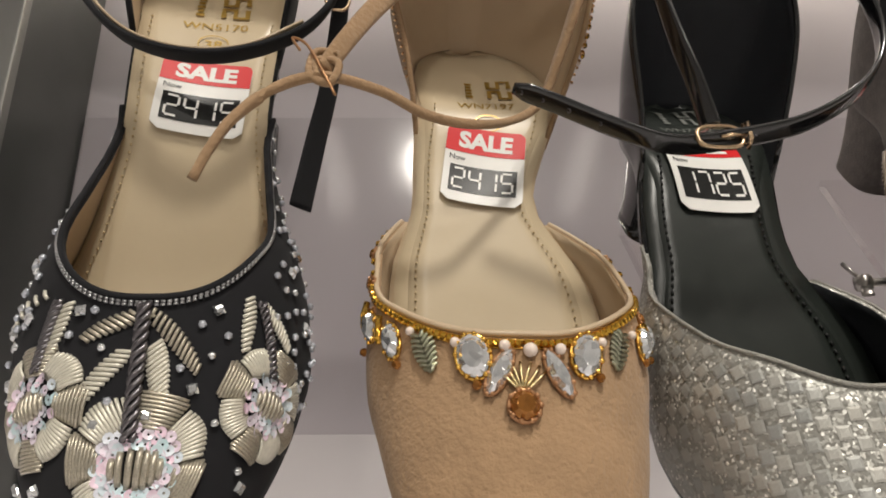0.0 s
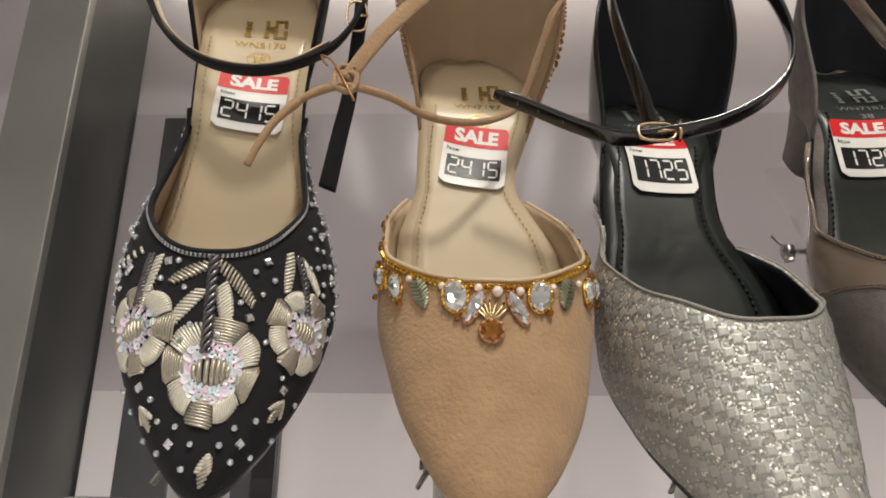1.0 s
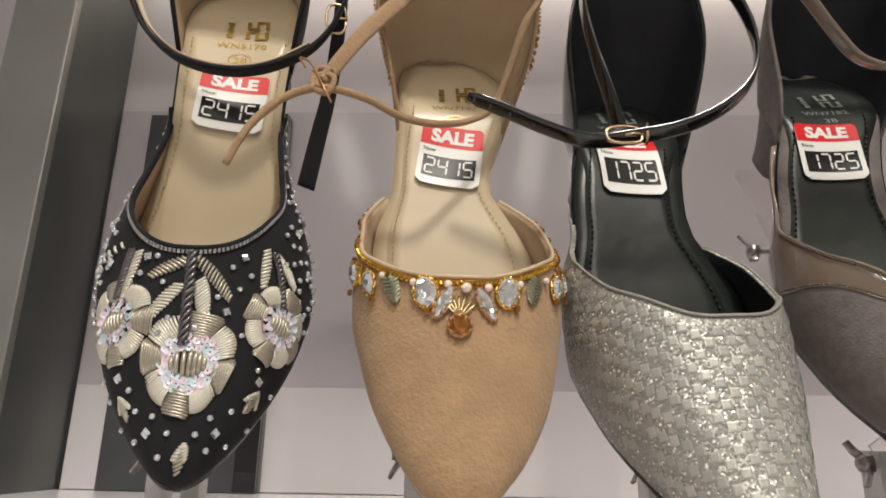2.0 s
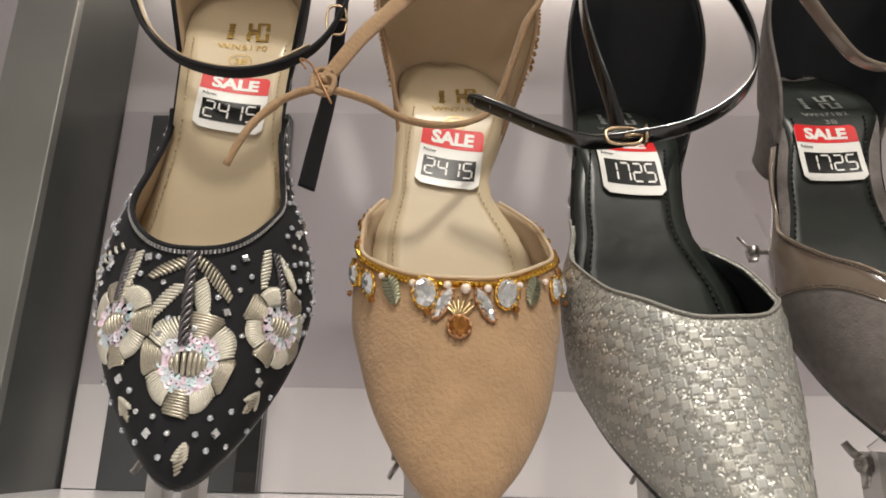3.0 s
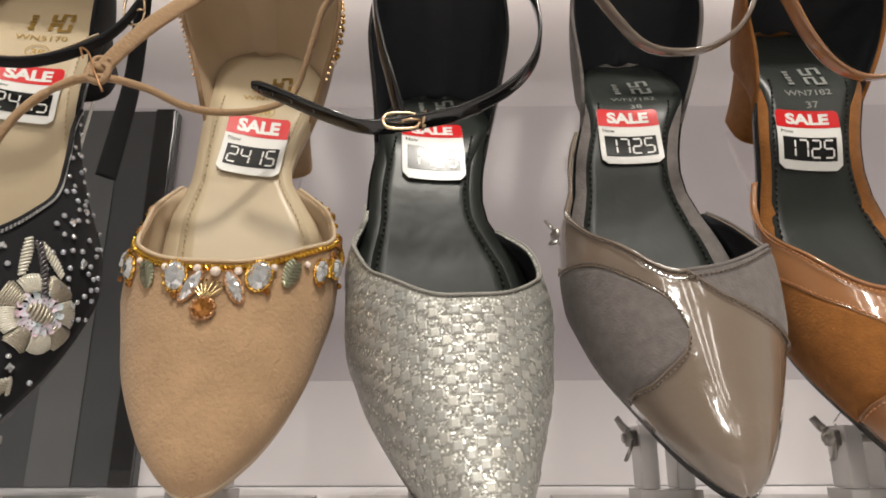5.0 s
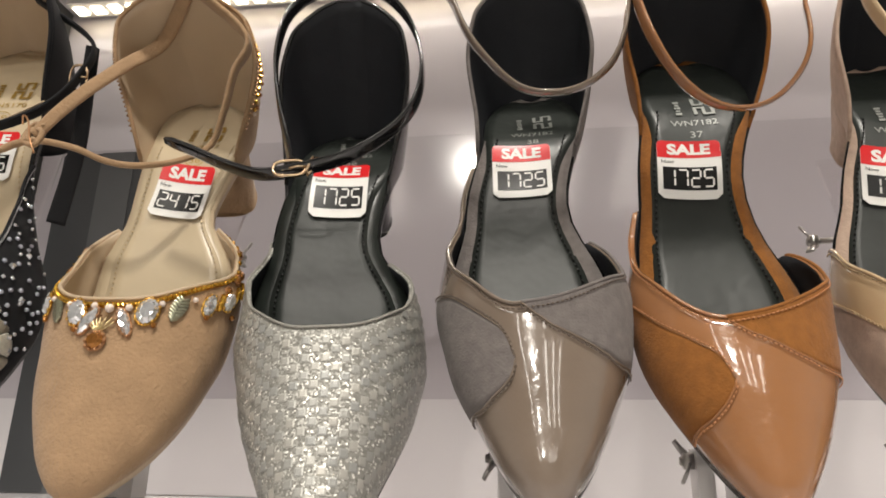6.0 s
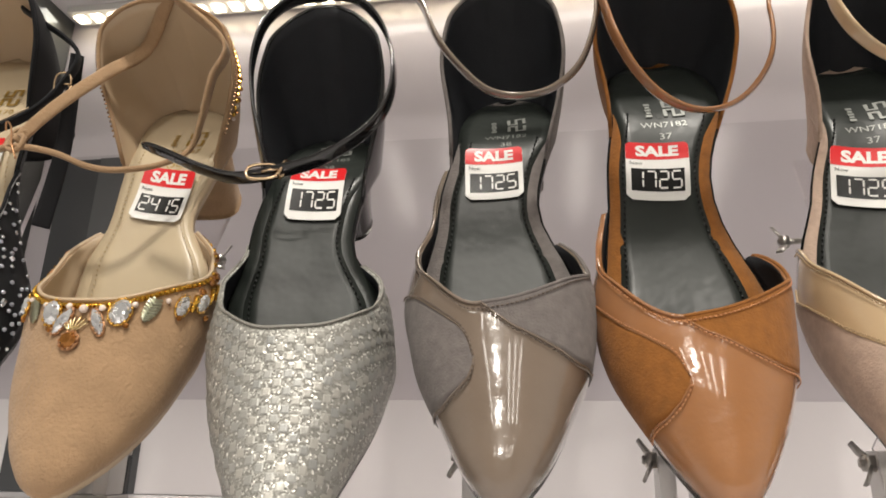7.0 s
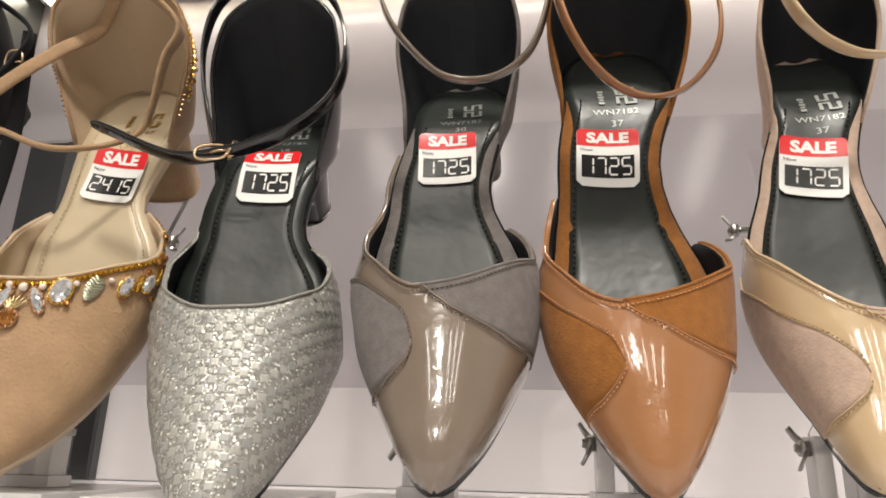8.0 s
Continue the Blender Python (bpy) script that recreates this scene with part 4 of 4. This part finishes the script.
def nude_shoe():
    l = LAST["nude"]
    ob = shoe("jewelled_shoe", l, AT["nude"], "nude suede block heel shoe with gold jewelled trim", NUDE, BEIGE, BEIGE_BED, BEIGE, NUDE)
    sock(l, BEIGE_BED, BEIGE_THREAD, ob, 0.80, 0.04, 0.0008, 0.0020, 0.0003)
    topline(l, 0.0009, BEIGE, ob, "lining_edge", 0.0, 60, -0.0002)
    price_sticker(l, 0.1668, 0.0031, -8.3, "2415", ob, 1.01)
    sole_print(l, "WN7197", "38", GOLD_INK, ob, 0.1965, 0.1865, 0.0, True)
    left = [(-0.0176, 0.2356, 0.099), (-0.0299, 0.2088, 0.0971), (-0.042, 0.1844, 0.0943), (-0.0507, 0.1653, 0.0907), (-0.0573, 0.1519, 0.0861)]
    strap([cup_top(l, 0.03, 0.003), *left], lambda f: 0.0042 - 0.0012 * f, 0.0015, NUDE, ob, centre=(0.0037, 0.1493, 0.1563))
    right = [(0.0382, 0.213, 0.1095), (0.0321, 0.1986, 0.0961), (0.0256, 0.1862, 0.079), (0.0186, 0.1745, 0.066), (0.0057, 0.1608, 0.0653), (-0.0102, 0.1489, 0.0702), (-0.025, 0.1487, 0.0733), (-0.0393, 0.1505, 0.08), (-0.057, 0.1497, 0.0848), (-0.071, 0.1443, 0.0834), (-0.0823, 0.1336, 0.0788), (-0.0883, 0.1246, 0.0736), (-0.0927, 0.1165, 0.0678)]
    strap([cup_top(l, 0.06, 0.003), *right], lambda f: max(0.0018, 0.0058 - 0.0150 * max(0.0, f - 0.08)), 0.0015, NUDE, ob, centre=(-0.0011, 0.2054, 0.1112), n=90)
    k = Vector(left[-1])
    pts = spline([k + Vector(p) for p in ((0.004, 0.005, 0.003), (-0.003, 0.008, 0.002), (-0.0045, -0.002, -0.0005), (0.002, -0.006, -0.0015), (0.0045, 0.0005, 0.002), (-0.0025, 0.003, 0.0015), (-0.002, -0.004, -0.0005))], 40)
    part("strap_loop", tube(pts, 0.0012, 0.0012, n=7), NUDE, ob)
    part("wire_tie", tube(spline([k + Vector(p) for p in ((-0.008, 0.007, 0.003), (-0.011, 0.014, 0.004), (-0.006, 0.009, 0.004), (0.0, -0.004, 0.001), (0.004, -0.011, -0.003))], 24), 0.00045, 0.00045, n=5), COPPER, ob)
    # jewelled trim
    n = 74
    for i in range(n + 1):
        u = -0.97 + 1.94 * i / n
        place("chain_stone", CHAIN_STONE, at_surface(l, u, l.s_end(u) - 0.0024, 0.0004), ob)
    topline(l, 0.0003, GOLD, ob, "gold_chain", 0.0002, 80, 0.0014)
    topline(l, 0.0003, GOLD, ob, "gold_chain", 0.0002, 80, 0.0034)

    def jewel(me, u, s, spin, ring_me=None, lift=0.0009, label=""):
        m = at_surface(l, u, s, lift, spin)
        o = place("gemstone", me, m, ob, label)
        if ring_me:
            place("setting", ring_me, Matrix.Identity(4), o)
    jewel(OVAL, -0.205, 0.0698, 8, OVAL_RING)
    jewel(OVAL, 0.235, 0.0704, -10, OVAL_RING)
    jewel(OVAL_SLIM, -0.56, 0.0817, 10, OVAL_SLIM_RING)
    jewel(OVAL_SLIM, -0.70, 0.0925, 10, OVAL_SLIM_RING)
    jewel(OVAL_SLIM, 0.60, 0.0826, -10, OVAL_SLIM_RING)
    jewel(OVAL_SLIM, 0.73, 0.0910, -10, OVAL_SLIM_RING)
    jewel(MARQ, -0.105, 0.0653, -32, MARQ_RING)
    jewel(MARQ, 0.105, 0.0648, 28, MARQ_RING)
    for u, s in ((-0.63, 0.0880), (-0.76, 0.0985), (-0.82, 0.1040), (0.67, 0.0875), (0.78, 0.0985), (0.83, 0.1040)):
        m = at_surface(l, u, s, 0.0010)
        part("gold_bar", tube([m @ Vector((0, 0.0045, 0)), m @ Vector((0, 0, 0.0006)), m @ Vector((0, -0.0045, 0))], 0.0011, 0.0009, n=8), GOLD_STONE, ob)
    amber = (-0.025, 0.0565)
    jewel(AMBER, *amber, 0, AMBER_RING, 0.0012, "amber faceted stone")
    for u, s in ((-0.205, 0.0627), (0.30, 0.0655), (-0.54, 0.0745), (0.60, 0.0770), (-0.76, 0.0870), (0.79, 0.0860)):
        jewel(AMBER_SMALL, u, s, 0, None, 0.0010, "amber faceted stone")
    for u, s, r in ((0.005, 0.0702, 1.25), (-0.075, 0.0715, 1), (0.115, 0.0708, 1), (-0.27, 0.0742, 0.9), (0.31, 0.0748, 0.9), (-0.46, 0.0812, 0.8), (0.50, 0.0815, 0.8)):
        place("pearl", PEARL, at_surface(l, u, s, 0.0014) @ Matrix.Scale(r, 4), ob)
    for k in range(7):
        a = (k - 3) * 15
        f = sheet_map(l, amber[0], amber[1] + 0.0030)
        ra = radians(a)
        pts = [f(math.sin(ra) * q, math.cos(ra) * q, 0.0010 + 0.0006 * math.sin(math.pi * q / 0.0085)) for q in (0.0005, 0.003, 0.006, 0.0085)]
        part("gold_ray", tube(pts, 0.0004, 0.0004, n=5), GOLD_PALE, ob)

    def metal_leaf(u, s, spin):
        m = at_surface(l, u, s, 0.0006, spin) @ Matrix.Scale(1.35, 4)
        bm = bmesh.new()
        for side in (-1, 1):
            for k in range(8):
                y0 = 0.0040 - 0.0011 * k
                hw = 0.0024 * math.sin(math.pi * (0.15 + 0.85 * (1 - k / 8)) * 0.75)
                pts = [m @ Vector((0, y0, 0.0006)), m @ Vector((side * hw * 0.6, y0 + 0.0009, 0.0005)), m @ Vector((side * hw, y0 + 0.0012, 0.0001))]
                rows = tube_rows(pts, 0.0006, 0.0006, n=5)
                vs = [[bm.verts.new(p) for p in r] for r in rows]
                for a, b in zip(vs, vs[1:]):
                    for i in range(5):
                        bm.faces.new((a[i], a[(i + 1) % 5], b[(i + 1) % 5], b[i]))
        part("metal_leaf", bm, GREEN_METAL, ob, "greenish silver metal leaf")
    metal_leaf(-0.40, 0.0735, 10)
    metal_leaf(0.41, 0.0740, -10)
    # amber and gold clusters where the trim meets the sides
    for side in (-1, 1):
        for k, (u, d, size) in enumerate(((0.70, 0.0090, 0.5), (0.76, 0.0065, 0.6), (0.80, 0.0125, 0.6), (0.84, 0.0070, 0.6), (0.75, 0.0160, 0.45))):
            m = at_surface(l, side * u, l.s_end(side * u) - d, 0.0006, 25 * k) @ Matrix.Scale(size, 4)
            place("amber_stone", AMBER, m, ob)
            place("amber_setting", AMBER_RING, m, ob)
    # jewels along the rim and outer side of the heel cup
    for side in (-1, 1):
        for i in range(44):
            a = side * (0.22 + 0.68 * i / 43)
            p = cup_point(l, a, 0.97)
            place("rim_stone", RIM_STONE, Matrix.Translation(p + Vector((side * 0.0014, 0, 0.0004))) @ Matrix.Rotation(radians(70 * side), 4, "Y"), ob)
    for i in range(40):
        a = 0.30 + 0.52 * (i // 2) / 19
        f = 0.86 if i % 2 else 0.76
        p, q = cup_point(l, a, f), cup_point(l, a + 0.02, f)
        me = (AMBER_SMALL, CHAIN_STONE, PEARL_SMALL, CHAIN_STONE)[i % 4]
        place("cup_stone", me, Matrix.Translation(p + Vector((0.0016, 0, 0))) @ Matrix.Rotation(radians(75), 4, "Y"), ob)
    swing(ob, l)
    return ob


def silver_shoe():
    l = LAST["silver"]
    ob = shoe("glitter_shoe", l, AT["silver"], "silver glitter woven shoe with black patent ankle strap", SILVER, BLACK_LINING, BLACK_SOCK, BLACK, BLACK_GLOSS, BLACK_GLOSS)
    sock(l, BLACK_SOCK, BLACK_THREAD, ob, 0.74)
    topline(l, 0.0006, SILVER_EDGE, ob, "piping", 0.0003, 60, 0.0004)
    price_sticker(l, 0.1855, 0.0004, -3.8, "1725", ob, 1.235)
    sole_print(l, "WN7182", "38", SILVER_INK, ob, 0.217, 0.2085, 0.0)
    loop = [(0.0087, 0.2597, 0.1514), (-0.0095, 0.2504, 0.1509), (-0.0227, 0.232, 0.1435), (-0.0272, 0.2092, 0.1299), (-0.0255, 0.1884, 0.1153), (-0.0216, 0.1729, 0.1026), (-0.018, 0.1611, 0.0905)]
    strap(loop, 0.0038, 0.0010, BLACK_GLOSS, ob, centre=(0.02, 0.2, 0.105), flat=0.25)
    tail = [(0.0086, 0.2616, 0.1516), (0.026, 0.248, 0.1511), (0.0409, 0.2228, 0.1428), (0.0477, 0.197, 0.1286), (0.0446, 0.1755, 0.115), (0.0322, 0.1623, 0.1043), (0.0111, 0.1554, 0.0948), (-0.012, 0.155, 0.0891), (-0.0324, 0.1561, 0.0865), (-0.0502, 0.1619, 0.0896), (-0.0691, 0.1714, 0.0944), (-0.0824, 0.1775, 0.0974)]
    strap(tail, lambda f: 0.0038 if f < 0.97 else 0.0038 - (f - 0.97) * 0.06, 0.0010, BLACK_GLOSS, ob, centre=(0.0, 0.2, 0.105), n=80, flat=0.25)
    k = Vector(tail[7])
    buckle(Matrix.Translation(k + Vector((-0.006, -0.0006, 0.0008))) @ Matrix.Rotation(radians(32), 4, "X"), 0.0078, 0.0042, 0.0008, BUCKLE_GOLD, ob)
    ring = [k + Vector(p) for p in ((0.003, -0.004, 0.0015), (0.005, 0.004, 0.004), (0.0062, 0.008, 0.002), (0.0055, 0.003, -0.001), (0.003, -0.004, -0.0015), (0.003, -0.004, 0.0015))]
    part("keeper", tube(ring, 0.0007, 0.0007, n=6), BUCKLE_GOLD, ob)
    for i in (6, 9, 10):
        for f in (0.25, 0.75):
            p = Vector(tail[i]).lerp(Vector(tail[min(i + 1, 11)]), f)
            n = (p - Vector((-0.01, 0.21, 0.105))).normalized()
            m = Matrix.Translation(p + n * 0.0011) @ n.to_track_quat("Z", "Y").to_matrix().to_4x4()
            part("strap_hole", tube([m @ Vector((0.0007 * math.cos(a), 0.0007 * math.sin(a), 0)) for a in [2 * math.pi * j / 10 for j in range(11)]], 0.0002, 0.0002, n=5), GUNMETAL, ob)
    # woven squares in straight columns along the shoe
    step = 0.0041
    rnd = random.Random(11)

    def across(s):
        """Distances over the upper from its middle line, with the shares u at which they lie."""
        us = [-1 + 0.025 * k for k in range(81)]
        ps = [l.top(u, s) for u in us]
        run = [0.0]
        for p, q in zip(ps, ps[1:]):
            run.append(run[-1] + (q - p).length)
        return [r - run[40] for r in run], us

    def cloth(s, d, table):
        return l.top(float(np.interp(d, table[0], table[1])), s)
    s, j = 0.008, 0
    while s < 0.125:
        here, ahead, behind = across(s), across(s + 0.001), across(s - 0.001)
        reach = int(min(-here[0][0], here[0][-1]) / step)
        for i in range(-reach, reach + 1):
            d = i * step
            u = float(np.interp(d, here[0], here[1]))
            if (i + j) % 2 or abs(u) > 0.93 or s > l.s_end(u) - 0.004:
                continue
            t = (cloth(s + 0.001, d, ahead) - cloth(s - 0.001, d, behind)).normalized()
            n = l.normal(u, s)
            x = t.cross(n).normalized()
            m = Matrix.Translation(l.top(u, s, 0.0001)) @ Matrix((x, n.cross(x), n)).transposed().to_4x4()
            place("woven_square", WOVEN, m @ Matrix.Rotation(rnd.gauss(0, 0.022), 4, "X") @ Matrix.Rotation(rnd.gauss(0, 0.022), 4, "Y"), ob)
        s += 0.0037 / max(0.7, (l.top(0, s + 0.001) - l.top(0, s - 0.001)).length / 0.002)
        j += 1
    swing(ob, l)
    return ob


def tidy(pairs):
    """Sorted pairs with no two at one place."""
    out = []
    for u, s in sorted(pairs):
        if not out or u - out[-1][0] > 0.012:
            out.append((u, s))
    return out


def cross_shoe(key, label, patent, suede, digits, size, strap_pts, thread, spot, panels):
    """A pointed shoe with a patent cross panel over suede."""
    l = LAST[key]
    s_st, x_st, turn, squash = spot
    ob = shoe("cross_panel_shoe", l, AT[key], label, patent, BLACK_LINING, suede, BLACK, suede, suede)
    sock(l, BLACK_SOCK, BLACK_THREAD, ob, 0.74)
    price_sticker(l, s_st, x_st, turn, digits, ob, squash)
    sole_print(l, "WN7182", size, SILVER_INK, ob, s_st + 0.0155 * squash + 0.0115, s_st + 0.0155 * squash + 0.0045, x_st)

    # right-hand suede panel up to the top line
    lo, hi, lw = panels
    hi = [(u, min(s, l.s_end(u) - 0.011)) for u, s in hi]
    lo, hi, lw = [tidy(p) for p in (lo, hi, lw)]
    patch("suede_panel", l, lo[0][0], 1.0, lambda u: lerp_table(lo, u), lambda u: max(lerp_table(lo, u) + 0.0003, l.s_end(u) - 0.0004), suede, ob, "soft suede side panel", 0.00045)
    # left-hand suede pocket
    patch("suede_panel", l, -1.0, hi[-1][0], lambda u: lerp_table(lw, u), lambda u: lerp_table(hi, u), suede, ob, "soft suede side panel", 0.00045)

    def line(pairs, off, name, mat, r=0.0003, n=70):
        us = [pairs[0][0] + (pairs[-1][0] - pairs[0][0]) * i / n for i in range(n + 1)]
        us = [max(-0.92, min(0.92, u)) for u in us]
        pts = [l.top(u, lerp_table(pairs, u) + off, 0.0006) for u in us]
        nor = [l.normal(u, lerp_table(pairs, u) + off) for u in us]
        part(name, dashes(pts, nor, 0.0013, 0.0007, r), mat, ob)
    for off in (-0.0016,):
        line(lo, off, "stitching", thread)
        line(hi, 0.0014, "stitching", thread)
        line(lw, off, "stitching", thread)
    top = [(u, l.s_end(u) - 0.0024) for u in [-0.97 + 1.94 * i / 24 for i in range(25)]]
    line(top, 0.0, "stitching", thread)
    topline(l, 0.0008, patent, ob, "folded_edge", 0.0001, 60, 0.0, -0.94, lo[0][0])
    topline(l, 0.0008, suede, ob, "folded_edge", 0.0001, 60, 0.0, lo[0][0], 0.94)
    for pairs, a in ((hi, 0.0003), (lw, -0.0003), (lo, -0.0003)):
        us = [pairs[0][0] + (pairs[-1][0] - pairs[0][0]) * i / 50 for i in range(51)]
        part("panel_edge", tube([l.top(max(-0.92, min(0.92, u)), lerp_table(pairs, u) + a, 0.0005) for u in us], 0.00045, 0.00045, n=6), patent, ob)
    strap(strap_pts, 0.0037, 0.0011, patent, ob, centre=tuple(sum(p[i] for p in strap_pts) / len(strap_pts) for i in range(3)))
    b = Vector(strap_pts[1])
    buckle(Matrix.Translation(b) @ Matrix.Rotation(radians(60), 4, "Y"), 0.0060, 0.0045, 0.0006, STEEL, ob)
    swing(ob, l)
    return ob


# panel lines on the upper: (across, along)
GREY_PANELS = ([(-0.075, 0.0704), (0.088, 0.0609), (0.388, 0.0561), (0.588, 0.0554), (0.85, 0.0602), (1.0, 0.0640)], [(-1.0, 0.1120), (-0.587, 0.0867), (-0.45, 0.0765), (-0.337, 0.0690), (-0.225, 0.0616), (-0.185, 0.0554), (-0.172, 0.0502)],
               [(-1.0, 0.0445), (-0.85, 0.0425), (-0.613, 0.0391), (-0.412, 0.0405), (-0.262, 0.0432), (-0.19, 0.0475), (-0.172, 0.0498)])
TAN_PANELS = ([(-0.125, 0.0677), (0.025, 0.0602), (0.288, 0.0534), (0.475, 0.0520), (0.788, 0.0554), (1.0, 0.0590)], [(-1.0, 0.1060), (-0.8, 0.0928), (-0.637, 0.0806), (-0.537, 0.0731), (-0.362, 0.0616), (-0.25, 0.0541), (-0.222, 0.0490), (-0.21, 0.0452)],
              [(-1.0, 0.0350), (-0.875, 0.0343), (-0.6, 0.0343), (-0.387, 0.0371), (-0.27, 0.0410), (-0.225, 0.0432), (-0.21, 0.0448)])
CREAM_PANELS = ([(-0.025, 0.0592), (0.10, 0.0545), (0.36, 0.0500), (0.75, 0.0530), (1.0, 0.0580)], [(-1.0, 0.1050), (-0.725, 0.0799), (-0.55, 0.0650), (-0.287, 0.0500), (-0.15, 0.0411), (-0.112, 0.0362)],
                [(-1.0, 0.0260), (-0.838, 0.0255), (-0.562, 0.0255), (-0.225, 0.0289), (-0.13, 0.0335), (-0.112, 0.0358)])
black_shoe()
nude_shoe()
silver_shoe()
cross_shoe("grey", "grey patent and suede pointed shoe on a stand", GREY_PATENT, GREY_SUEDE, "1725", "38",
           [(-0.0114, 0.2354, 0.1343), (-0.0342, 0.2259, 0.1384), (-0.0295, 0.2103, 0.1306), (-0.0226, 0.1933, 0.1193), (-0.0122, 0.1835, 0.1072), (-0.0005, 0.1779, 0.097), (0.0132, 0.1756, 0.093), (0.0299, 0.1743, 0.0948), (0.0439, 0.177, 0.1033), (0.0517, 0.186, 0.1139), (0.0564, 0.2024, 0.1249), (0.0556, 0.2184, 0.1317), (0.0086, 0.2373, 0.1344)], GREY_THREAD, (0.1746, 0.0002, -1.6, 0.917), GREY_PANELS)
cross_shoe("tan", "tan brown patent and suede pointed shoe on a stand", TAN_PATENT, TAN_SUEDE, "1725", "37",
           [(-0.0125, 0.2453, 0.1099), (-0.0249, 0.2202, 0.1207), (-0.0242, 0.2037, 0.1144), (-0.0207, 0.1885, 0.1066), (-0.012, 0.1769, 0.0941), (0.0007, 0.1709, 0.0828), (0.0157, 0.1682, 0.0769), (0.0301, 0.165, 0.081), (0.0405, 0.1675, 0.0909), (0.0462, 0.1744, 0.1021), (0.0479, 0.1911, 0.112), (0.0464, 0.2122, 0.1174), (0.0076, 0.2471, 0.1106)], TAN_THREAD, (0.1617, -0.0006, -4.0, 0.84), TAN_PANELS)
cross_shoe("cream", "cream beige patent and suede pointed shoe on a stand", CREAM_PATENT, CREAM_SUEDE, "1725", "37",
           [(-0.008, 0.2441, 0.1174), (-0.0082, 0.2105, 0.119), (-0.007, 0.1985, 0.1135), (-0.0014, 0.1852, 0.1054), (0.0095, 0.1817, 0.0954), (0.0237, 0.1792, 0.088), (0.0387, 0.1769, 0.0877), (0.0483, 0.1774, 0.0948), (0.0562, 0.1887, 0.1032), (0.0609, 0.2088, 0.1081), (0.012, 0.2455, 0.1176)], CREAM_THREAD, (0.1590, 0.0018, -9.6, 1.0), CREAM_PANELS)
for key in FIT:
    stand(AT[key], LAST[key], 0.020 if key == "grey" else 0.012, {"nude": 1, "grey": -1, "cream": -1}.get(key, 0))
